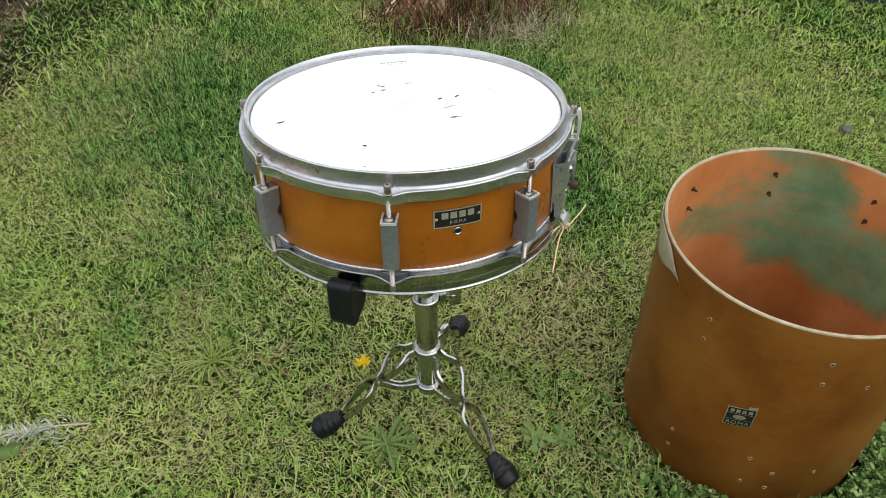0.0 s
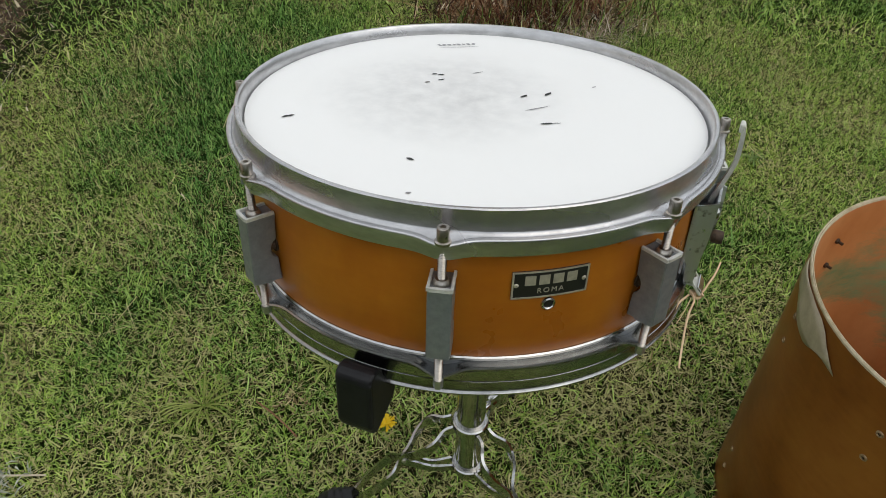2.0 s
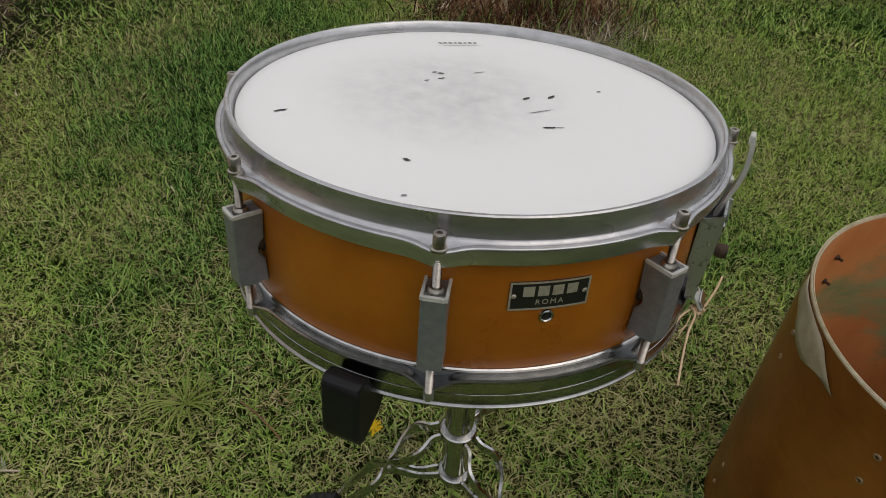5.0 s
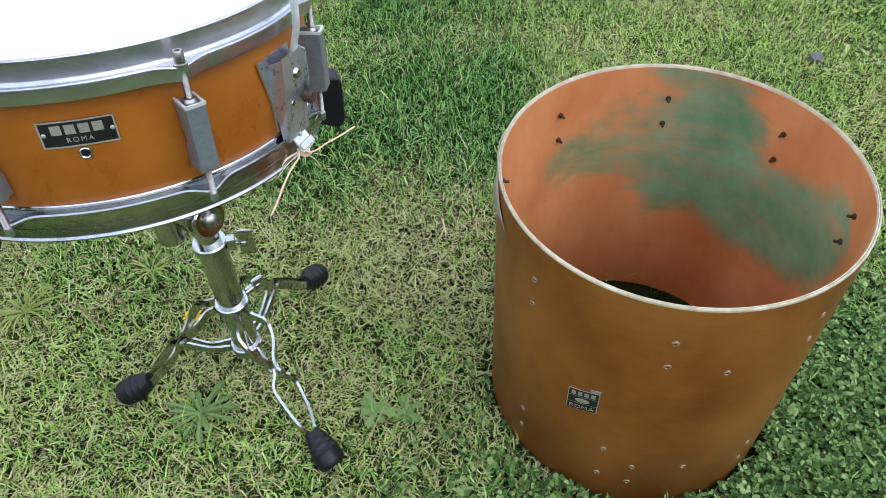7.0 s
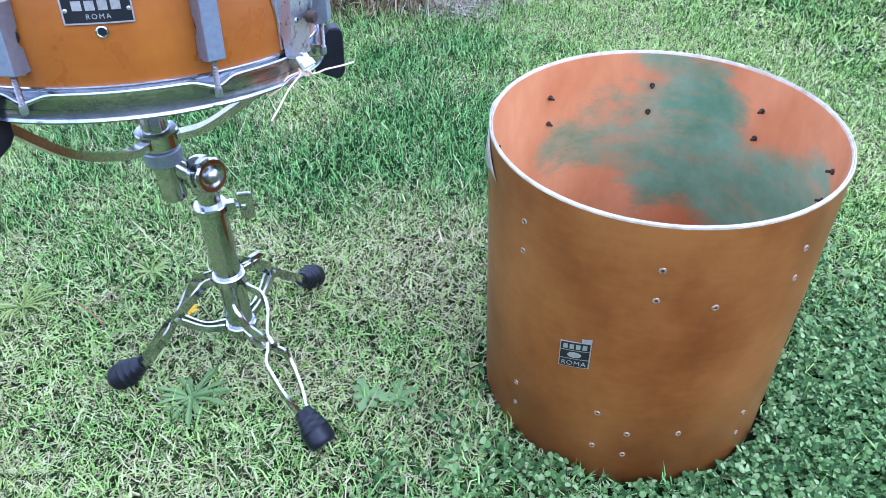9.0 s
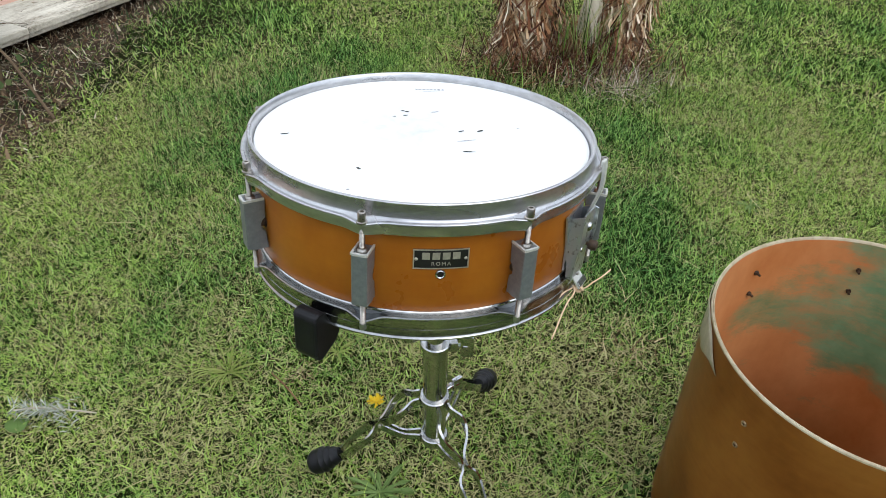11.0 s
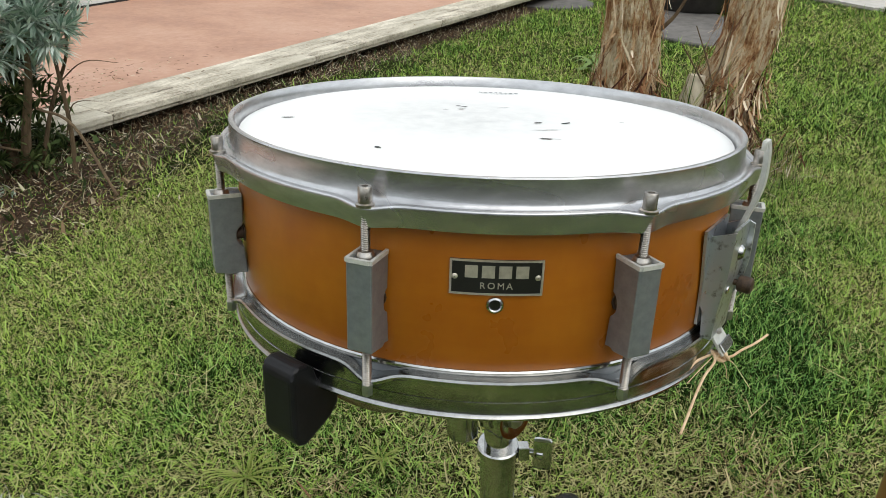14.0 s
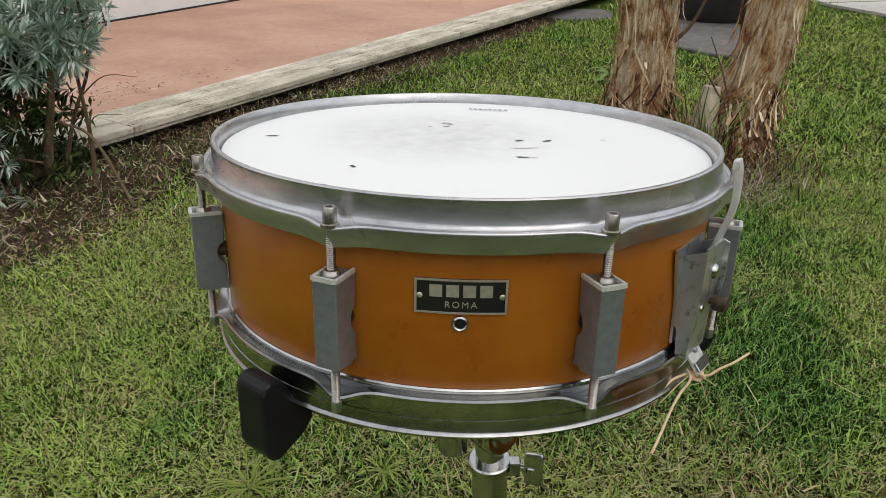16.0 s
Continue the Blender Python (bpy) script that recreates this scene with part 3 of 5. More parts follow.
# irregular flagstones of the far path
path = thing("pavement", "pale grey flagstone path with mossy joints", "pavement", kind="structure")
yy = np.linspace(-6, 16, 60)
pv = [(float(pave_edge(y)), float(y), 0.006) for y in yy] + [(9.0, float(y), 0.006) for y in yy]
part("joint_bed", (pv, [(i, i + 60, i + 61, i + 1) for i in range(59)]), JOINT, path)
prg = random.Random(5)
for row in range(30):
    y0 = -4 + row * 0.62
    x, slant = float(pave_edge(y0)) + 0.02, float(pave_edge(y0 + 0.59) - pave_edge(y0))
    while x < 8.5:
        w = prg.uniform(0.5, 0.95)
        c = [(x, y0), (x + w - 0.025, y0), (x + w - 0.025 + slant + prg.uniform(-0.02, 0.02), y0 + 0.59), (x + slant, y0 + 0.59)]
        if y0 + 0.6 < 9 and x < 6.5:
            bm = bmesh.new()
            f = bm.faces.new([bm.verts.new((a, b, 0.004)) for a, b in c])
            got = bmesh.ops.extrude_face_region(bm, geom=[f])
            bmesh.ops.translate(bm, vec=(0, 0, 0.016 + prg.uniform(0, 0.006)), verts=[g for g in got["geom"] if isinstance(g, bmesh.types.BMVert)])
            part("flagstone", bm, FLAG, path)
        x += w


def slab(name, cx, cy, rx, ry, z1, label, seed):
    r = random.Random(seed)
    bm = bmesh.new()
    ring = [bm.verts.new((cx + rx * (0.85 + 0.25 * r.random()) * math.cos(a), cy + ry * (0.85 + 0.25 * r.random()) * math.sin(a), 0)) for a in [2 * math.pi * k / 9 for k in range(9)]]
    got = bmesh.ops.extrude_face_region(bm, geom=[bm.faces.new(ring)])
    bmesh.ops.translate(bm, vec=(0, 0, z1), verts=[g for g in got["geom"] if isinstance(g, bmesh.types.BMVert)])
    bmesh.ops.bevel(bm, geom=bm.edges, offset=0.006, segments=1, affect="EDGES")
    return tagged(part(name, bm, DARKSLAB), label, "stone slab")


SLABS = [(0.87, 4.52, 0.25, 0.24), (1.46, 3.75, 0.36, 0.72)]
slab("stepping_stone", *SLABS[0], 0.02, "flat grey stone slab set in the lawn", 3)
slab("paving_slab", *SLABS[1], 0.02, "large grey paving slab behind the tree", 4)

# ---------------------------------------------------------------- snare drum
AXIS = Vector((0.05, 0.116, 1)).normalized()
UX = (Vector((1, 0, 0)) - AXIS * AXIS.x).normalized()
VY = AXIS.cross(UX)
DRUM = Matrix(((UX.x, VY.x, AXIS.x, 0), (UX.y, VY.y, AXIS.y, 0), (UX.z, VY.z, AXIS.z, 0.6495), (0, 0, 0, 1)))
LUGS = [-22.5 + 45 * k for k in range(8)]
snare = thing("snare_drum", "amber lacquered snare drum with grey metal hoops on a stand", "snare drum", m=DRUM)


def polar(r, az, w):
    a = radians(az)
    return Vector((r * math.sin(a), -r * math.cos(a), w))


def facing(az, r=0.0, w=0.0):
    """A pose whose x points outward at the azimuth, y along the rim and z up the drum."""
    return Matrix.Translation(polar(r, az, w)) @ Matrix.Rotation(radians(az - 90), 4, "Z")


part("shell", lathe([(0.1730, -0.008), (0.1765, -0.008), (0.1778, -0.012), (0.1778, -0.112), (0.1765, -0.116), (0.1730, -0.116)], 128, True), SHELL, snare)


def near_lug(a):
    deg = math.degrees(a) % 360
    return max(math.exp(-(((deg - z + 180) % 360 - 180) / 3.7) ** 2) for z in LUGS)


def top_hoop(a, i, r, z):
    """The flange swells outward and dips at each rod."""
    k = near_lug(a)
    if 10 <= i <= 22:
        r, z = r + 0.0050 * k, z - (0.0020 if i < 18 else 0.0008) * k
    return r, z


prof = [(0.1758, -0.0020), (0.1764, 0.0030), (0.1774, 0.0092), (0.1784, 0.0103), (0.1804, 0.0105), (0.1813, 0.0097), (0.1810, 0.0075), (0.1820, -0.0034), (0.1825, -0.0047), (0.1834, -0.0054),
        (0.1841, -0.0060), (0.1846, -0.0061), (0.1851, -0.0055), (0.1854, -0.0053), (0.1879, -0.0054), (0.1884, -0.0057), (0.1887, -0.0063), (0.1886, -0.0075), (0.1873, -0.0164), (0.1869, -0.0176),
        (0.1862, -0.0180), (0.1856, -0.0176), (0.1850, -0.0090), (0.1790, -0.0075), (0.1785, -0.0040), (0.1756, -0.0040)]
part("top_hoop", lathe(prof, 288, True, top_hoop), HOOP, snare, "dull grey steel hoop")


def bottom_hoop(a, i, r, z):
    """The turned-out upper edge dips round each rod."""
    k = near_lug(a)
    if i == 0:
        z -= 0.0046 * k
    elif i <= 4:
        r, z = r + 0.0050 * k, z - 0.0052 * k
    return r, z


part("bottom_hoop", lathe([(0.1790, -0.1058), (0.1846, -0.1056), (0.1858, -0.1048), (0.1864, -0.1062), (0.1854, -0.1086), (0.1847, -0.1104), (0.1848, -0.1180), (0.1842, -0.1183), (0.1842, -0.1189), (0.1848, -0.1192), (0.1848, -0.1262),
                           (0.1853, -0.1274), (0.1864, -0.1286), (0.1862, -0.1299), (0.1846, -0.1303), (0.1832, -0.1290), (0.1826, -0.1120)], 288, True, bottom_hoop), LOWHOOP, snare, "dark shiny chromed lower hoop")
part("flesh_ring", lathe([(0.1770, -0.1022), (0.1788, -0.1022), (0.1798, -0.1030), (0.1800, -0.1044), (0.1790, -0.1060), (0.1770, -0.1060)], 96, True), CHROME, snare)
part("lower_collar", lathe([(0.1770, -0.1062), (0.1787, -0.1062), (0.1787, -0.1150), (0.1770, -0.1150)], 96, True), LUG, snare, "dull head collar inside the lower hoop")

# batter head: a shallow film with a collar, worn grey round the middle
hv, hf, worn, rings, segs = [(0, 0, 0.0022)], [], [1.0], [0.02, 0.04, 0.06, 0.08, 0.10, 0.12, 0.14, 0.155, 0.166, 0.1725, 0.1748, 0.1766], 96
for r in rings:
    for k in range(segs):
        a = 2 * math.pi * k / segs
        z = 0.0022 if r < 0.170 else 0.0020 if r < 0.174 else 0.0012 if r < 0.176 else -0.004
        hv.append((r * math.sin(a), -r * math.cos(a), z))
        worn.append(max(0.0, 1 - (math.hypot(r * math.sin(a) + 0.02, -r * math.cos(a) - 0.02) / 0.105) ** 2) * 0.75)
for k in range(segs):
    hf.append((0, 1 + k, 1 + (k + 1) % segs))
for i in range(len(rings) - 1):
    for k in range(segs):
        a, b = 1 + i * segs, 1 + (i + 1) * segs
        hf.append((a + k, b + k, b + (k + 1) % segs, a + (k + 1) % segs))
head = part("drum_head", mesh("drum_head", hv, hf, True, {"worn": worn}), HEAD, snare, "white coated drum head with scuffs")
part("lower_head", lathe([(0.0, -0.1175), (0.178, -0.1175), (0.1805, -0.112)], 64), HEAD, snare)


def scuff(x, y, length, width, turn_deg, material=INK, parent=head):
    c, s = math.cos(radians(turn_deg)), math.sin(radians(turn_deg))
    out = [(-0.5, 0), (-0.2, 0.5), (0.3, 0.35), (0.5, 0.1), (0.2, -0.5), (-0.3, -0.4)]
    v = [(x + c * a * length - s * b * width, y + s * a * length + c * b * width, 0.0027) for a, b in out]
    part("scuff", (v, [tuple(range(6))]), material, parent)


for x, y, l, w, t in ((-0.0722, -0.0894, 0.006, 0.0030, -50), (-0.1438, -0.0030, 0.011, 0.0028, 15), (-0.0163, 0.0630, 0.005, 0.0022, 10), (-0.0115, 0.0600, 0.006, 0.0026, -10),
                      (-0.0142, 0.0486, 0.007, 0.0022, 10), (-0.0272, 0.0454, 0.005, 0.0016, 5), (0.0408, 0.0005, 0.008, 0.0030, 25), (0.0616, 0.0011, 0.010, 0.0032, 35), (0.0385, -0.0537, 0.011, 0.0026, -5)):
    scuff(x, y, l, w, t)
for x, y, l, w, t in ((0.0423, -0.0252, 0.024, 0.0014, 12), (0.1052, 0.0083, 0.005, 0.0018, 20), (0.0203, 0.0590, 0.012, 0.0014, 15), (-0.0832, -0.1333, 0.004, 0.0022, 0), (0.0460, -0.0545, 0.007, 0.0012, -8)):
    scuff(x, y, l, w, t, GREYMARK)
# the maker's print on the head: plain strokes over a thin rule
scuff(0.0245, 0.1285, 0.044, 0.0010, -4, PRINT)
for x, l, w, t in ((0.0075, 0.003, 0.0060, 20), (0.0118, 0.004, 0.0046, -8), (0.0168, 0.004, 0.0052, 5), (0.0215, 0.003, 0.0044, -15), (0.0258, 0.004, 0.0050, 10), (0.0305, 0.003, 0.0044, -5), (0.0350, 0.004, 0.0052, 8), (0.0400, 0.004, 0.0046, -12)):
    scuff(x, 0.1374 - 0.07 * (x - 0.0065), l, w, t, PRINT)


# lugs, each with rods, nuts and key heads
def lug_body():
    notch = [(0.1785 + 0.0055 * math.cos(a), -0.0635 + 0.0075 * math.sin(a)) for a in [radians(-80 + 160 * k / 7) for k in range(8)]]
    out = [(0.1782, -0.0355), (0.1990, -0.0362), (0.1994, -0.0880), (0.1860, -0.0905), (0.1835, -0.0892), (0.1782, -0.0902)] + notch
    return prism([(r, w) for r, w in out], 0.0150, 0.0007, 1)


def threaded(w0, w1, r=0.0024):
    n = int((w1 - w0) / 0.0006)
    prof = [(r + (0.00035 if k % 2 else -0.00035), w0 + (w1 - w0) * k / n) for k in range(n + 1)]
    return lathe([(0.0003, w0)] + prof + [(0.0003, w1)], 10)


def centred(piece, r=0.1905):
    return [(x + r, y, z) for x, y, z in piece[0]], piece[1]


lug_mesh = None
for az in LUGS:
    m = Matrix.Rotation(radians(az - 90), 4, "Z")
    if lug_mesh is None:
        lug = part("lug", lug_body(), LUG, snare, "cast grey metal lug", m)
        part("tension_rod", centred(threaded(-0.040, -0.006)), ROD, lug)
        part("key_head", centred(lathe([(0.0003, 0.0015), (0.0016, 0.0015), (0.0018, 0.0032), (0.0034, 0.0032), (0.0038, 0.0026), (0.0038, -0.0055), (0.0050, -0.0060), (0.0050, -0.0076), (0.0003, -0.0076)], 14)), ROD, lug)
        part("swivel_nut", centred(lathe([(0.0024, -0.0318), (0.0040, -0.0318), (0.0046, -0.0335), (0.0052, -0.0345), (0.0052, -0.0365)], 16)), ROD, lug)
        part("lower_rod", centred(threaded(-0.116, -0.088)), ROD, lug)
        part("lower_nut", centred(lathe([(0.0003, -0.1200), (0.0030, -0.1200), (0.0034, -0.1190), (0.0034, -0.1130), (0.0003, -0.1130)], 6)), HOOP, lug)
        rims = [box_bm(0.1790, 0.1992, -0.0080, -0.0062, -0.0362, -0.0338), box_bm(0.1790, 0.1992, 0.0062, 0.0080, -0.0362, -0.0338), box_bm(0.1976, 0.1998, -0.0062, 0.0062, -0.0362, -0.0338)]
        for bar in rims:
            part("lug_rim", bar, WHITEMETAL, lug, "bright upturned edge")
        part("mount_screw", moved(lathe([(0.0002, 0.0075), (0.0034, 0.0072), (0.0042, 0.0058), (0.0042, 0.0012), (0.0060, 0.0010), (0.0060, 0.0)], 14), Matrix.Translation((0.1778, 0, -0.0635)) @ Matrix.Rotation(radians(90), 4, "Y")), DARKHOLE, lug)
        lug_mesh = lug
    else:
        twin = part("lug", lug_mesh.data, LUG, snare, "cast grey metal lug", m)
        for child in lug_mesh.children:
            part(child.name.split(".")[0], child.data, ROD, twin)


def bent(data, radius, az0=0.0, w0=0.0):
    """Lay a flat mesh (x along the rim, y up, z outward) on the shell."""
    out = []
    for x, y, z in data[0]:
        p = polar(radius + z, az0 + math.degrees(x / radius), w0 + y)
        out.append(tuple(p))
    return out, data[1]


def plate(x0, x1, y0, y1, z0, z1, nx=10):
    xs = np.linspace(x0, x1, nx)
    v = [(x, y, z) for x in xs for y, z in ((y0, z0), (y1, z0), (y1, z1), (y0, z1))]
    f = [(4 * i + k, 4 * i + 4 + k, 4 * i + 4 + (k + 1) % 4, 4 * i + (k + 1) % 4) for i in range(nx - 1) for k in range(4)]
    return v, f + [(0, 1, 2, 3), (4 * nx - 1, 4 * nx - 2, 4 * nx - 3, 4 * nx - 4)]


def letters(text, size, spread=1.0):
    """Flat raised letters of the built-in font, as vertices and faces."""
    cu = bpy.data.curves.new("text", "FONT")
    cu.body, cu.size, cu.extrude, cu.align_x, cu.space_character = text, size, 0.0002, "CENTER", spread
    ob = bpy.data.objects.new("text", cu)
    scene.collection.objects.link(ob)
    me = ob.to_mesh()
    data = [tuple(v.co) for v in me.vertices], [tuple(p.vertices) for p in me.polygons]
    ob.to_mesh_clear()
    bpy.data.objects.remove(ob)
    bpy.data.curves.remove(cu)
    return data


def shifted(data, x, y, z=0.0):
    return [(a + x, b + y, c + z) for a, b, c in data[0]], data[1]


BADGE_AZ, BADGE_W, BR = -1.2, -0.0450, 0.1780
badge = part("badge", bent(plate(-0.0250, 0.0250, -0.0101, 0.0101, -0.0006, 0.0008, 14), BR, BADGE_AZ, BADGE_W), BLACK, snare, "black enamel maker's badge with silver border")
frame_bits = [plate(-0.0250, 0.0250, 0.0090, 0.0101, 0.0006, 0.0012, 14), plate(-0.0250, 0.0250, -0.0101, -0.0090, 0.0006, 0.0012, 14),
              plate(-0.0250, -0.0238, -0.0090, 0.0090, 0.0006, 0.0012, 2), plate(0.0238, 0.0250, -0.0090, 0.0090, 0.0006, 0.0012, 2)]
part("badge_border", bent(join(*frame_bits), BR, BADGE_AZ, BADGE_W), SILVER, badge)
for k, x in enumerate((-0.0135, -0.0045, 0.0045, 0.0135)):
    stroke = plate(x - 0.0034, x + 0.0034, -0.0002, 0.0068, 0.0007, 0.0011, 4)
    part("badge_mark", bent(stroke, BR, BADGE_AZ, BADGE_W), SILVER, badge)
part("badge_lettering", bent(shifted(letters("ROMA", 0.0052, 1.35), 0, -0.0064, 0.0009), BR, BADGE_AZ, BADGE_W), SILVER, badge)
for x in (-0.0222, 0.0222):
    part("rivet", bent(shifted(lathe([(0.0002, 0.0014), (0.0011, 0.0013), (0.0019, 0.0006)], 10), x, 0), BR, BADGE_AZ, BADGE_W), SILVER, badge)
vent = part("air_vent", moved(lathe([(0.0030, -0.0010), (0.0030, 0.0012), (0.0036, 0.0019), (0.0046, 0.0014), (0.0050, 0.0)], 24), facing(BADGE_AZ, 0.1776, -0.0612) @ Matrix.Rotation(radians(90), 4, "Y")), CHROME, snare, "chromed vent ring")
part("vent_hole", moved(lathe([(0.0001, 0.0006), (0.0031, 0.0006)], 20), facing(BADGE_AZ, 0.1776, -0.0612) @ Matrix.Rotation(radians(90), 4, "Y")), BLACK, vent)

# snare strainer
ST = 52
sm = facing(ST)
def sheet(outline, y0, y1):
    """A flat side of the strainer: an outline in r and w, from y0 to y1."""
    n = len(outline)
    v = [(r, y, w) for y in (y0, y1) for r, w in outline]
    return v, [tuple(range(n)), tuple(reversed(range(n, 2 * n)))] + [(k, k + n, (k + 1) % n + n, (k + 1) % n) for k in range(n)]


def sheet_flat(outline, r0, r1):
    """A plate against the shell: an outline in y and w, from r0 to r1."""
    n = len(outline)
    v = [(r, y, w) for r in (r0, r1) for y, w in outline]
    return v, [tuple(range(n)), tuple(reversed(range(n, 2 * n)))] + [(k, k + n, (k + 1) % n + n, (k + 1) % n) for k in range(n)]


near_side = [(0.178, -0.037), (0.1932, -0.031), (0.1928, -0.060), (0.1905, -0.082), (0.1898, -0.104), (0.183, -0.104), (0.1815, -0.086), (0.178, -0.080)]
far_side = [(0.178, -0.036), (0.1905, -0.030), (0.1962, -0.032), (0.1968, -0.055), (0.1945, -0.073), (0.1905, -0.082), (0.1898, -0.104), (0.183, -0.104), (0.1815, -0.086), (0.178, -0.080)]
face = [(0.1914, -0.030), (0.1932, -0.030), (0.1928, -0.060), (0.1905, -0.082), (0.1898, -0.104), (0.1882, -0.104), (0.1889, -0.082), (0.1910, -0.060)]
strainer = part("strainer", moved(join(sheet(near_side, -0.0150, -0.0134), sheet(far_side, 0.0154, 0.0170), sheet(face, -0.0134, 0.0154)), sm @ Matrix.Translation((0, 0, -0.0035))), PITTED, snare, "pitted plated snare strainer")
for p in strainer.data.polygons:
    p.use_smooth = False
part("mount_plate", moved(sheet_flat([(-0.0270, -0.0335), (-0.0245, -0.0440), (-0.0170, -0.0700), (-0.0140, -0.1000), (0.0140, -0.1000), (0.0160, -0.0600), (0.0180, -0.0335)], 0.1778, 0.1796), sm), PITTED, strainer)
part("lever", moved(strip(rounded([(0.1870, 0.009, -0.046), (0.1915, 0.009, -0.030), (0.1965, 0.009, -0.010), (0.1962, 0.009, 0.010), (0.1950, 0.009, 0.0165)]), (0, 1, 0), 0.0066, 0.0030), sm), WHITEMETAL, strainer, "long pale plated throw lever")
part("lever_tip", box_bm(0.1928, 0.1962, 0.0044, 0.0136, 0.0120, 0.0185, 0.0012, 2), WHITEMETAL, strainer, "pale worn lever tip", sm)
part("screw", moved(lathe([(0.0002, 0.003), (0.0032, 0.0028), (0.0048, 0.0012), (0.0052, 0)], 16), sm @ Matrix.Translation((0.1926, 0.004, -0.052)) @ Matrix.Rotation(radians(90), 4, "Y")), CHROME, strainer)
part("screw", moved(lathe([(0.0002, 0.0016), (0.0022, 0.0014), (0.0028, 0)], 12), sm @ Matrix.Translation((0.1912, -0.005, -0.075)) @ Matrix.Rotation(radians(90), 4, "Y")), CHROME, strainer)
part("adjusting_knob", moved(lathe([(0.0002, 0.012), (0.0046, 0.0115), (0.0054, 0.0100), (0.0054, 0.0042), (0.0046, 0.0030), (0.0020, 0.0025), (0.0020, 0)], 16), sm @ Matrix.Translation((0.1915, 0.0085, -0.074)) @ Matrix.Rotation(radians(90), 4, "Y")), DARKHOLE, strainer, "rusty brown knurled knob")
clamp = part("cord_clamp", box_bm(-0.0095, 0.0095, -0.0010, 0.0010, -0.0100, 0.0080, 0.0007, 2), WHITEMETAL, strainer, "bright folded cord clamp", sm @ Matrix.Translation((0.1915, 0.0, -0.1110)) @ Matrix.Rotation(radians(90), 4, "Z") @ Matrix.Rotation(radians(-38), 4, "X"))
part("clamp_strip", box_bm(-0.0095, 0.0095, -0.0030, -0.0014, -0.0085, -0.0020, 0.0005, 1), CHROME, clamp)
part("clamp_screw", moved(lathe([(0.0002, 0.0024), (0.0016, 0.0022), (0.0020, 0.0008), (0.0020, 0.0)], 10), Matrix.Translation((0.0, -0.0010, 0.0040)) @ Matrix.Rotation(radians(90), 4, "X")), ROD, clamp)
butt = part("butt_plate", box_bm(0.178, 0.194, -0.014, 0.014, -0.070, -0.040, 0.002, 2), PITTED, snare, "small plated butt plate", facing(ST + 180))
part("screw", moved(lathe([(0.0002, 0.004), (0.004, 0.003), (0.0048, 0)], 12), Matrix.Translation((0.194, 0, -0.055)) @ Matrix.Rotation(radians(90), 4, "Y")), CHROME, butt)
# snare wires and the knotted cord that holds them
sw = []
for k in range(12):
    o = (k - 5.5) * 0.0022
    a, b = facing(ST) @ Vector((0.165, o, -0.1195)), facing(ST) @ Vector((-0.165, o, -0.1195))
    sw.append(tube([a, b], 0.0006, 5))
part("snare_wires", join(*sw), CHROME, snare)
cords = [[(0.196, -0.002, -0.103), (0.201, 0.004, -0.1085), (0.206, 0.012, -0.1100), (0.209, 0.024, -0.1095), (0.213, 0.044, -0.1115), (0.216, 0.067, -0.1135)],
         [(0.196, -0.002, -0.103), (0.2005, -0.008, -0.1065), (0.199, -0.020, -0.1120), (0.199, -0.033, -0.1180), (0.200, -0.048, -0.1260), (0.201, -0.062, -0.1315)],
         [(0.197, -0.004, -0.104), (0.203, 0.004, -0.1045), (0.204, 0.000, -0.1085), (0.200, -0.003, -0.1065), (0.203, 0.003, -0.1015)],
         [(0.197, 0.004, -0.106), (0.204, -0.002, -0.1030), (0.206, 0.002, -0.1075), (0.201, 0.004, -0.1100), (0.199, -0.003, -0.1050)],
         [(0.196, -0.003, -0.106), (0.190, -0.014, -0.1090), (0.186, -0.028, -0.1180), (0.180, -0.034, -0.1210)]]
frays = [[(0.201, 0.002, -0.107), (0.206, 0.014, -0.1150), (0.208, 0.026, -0.1240)], [(0.201, 0.000, -0.107), (0.204, 0.010, -0.1180), (0.205, 0.016, -0.1290)], [(0.198, -0.006, -0.106), (0.196, -0.020, -0.1080), (0.192, -0.032, -0.1150)]]
for c in frays:
    part("frayed_thread", moved(tube(rounded(c, 5), 0.0003, 5), sm @ Matrix.Translation((-0.006, -0.005, -0.0150))), CORD, snare)
for k, c in enumerate(cords):
    part("cord", moved(tube(rounded(c, 6), 0.0012 if k in (2, 3) else 0.00085, 7), sm @ Matrix.Translation((-0.006, -0.005, -0.0150))), CORD, snare, "frayed orange cord")

# ---------------------------------------------------------------- snare stand
POLE = Vector((0.020, 0.021, 0))
stand = thing("snare_stand", "chromed tripod snare stand with black rubber feet on grass", "drum stand")
part("lower_tube", moved(lathe([(0.0150, 0.088), (0.0175, 0.088), (0.0178, 0.090), (0.0178, 0.308), (0.0150, 0.308)], 32, True), Matrix.Translation(POLE)), CHROME, stand, "thick chromed tube")


def ring(r0, r1, z0, z1):
    b = 0.0015
    return lathe([(r0, z0), (r1 - b, z0), (r1, z0 + b), (r1, z1 - b), (r1 - b, z1), (r0, z1)], 32, True)


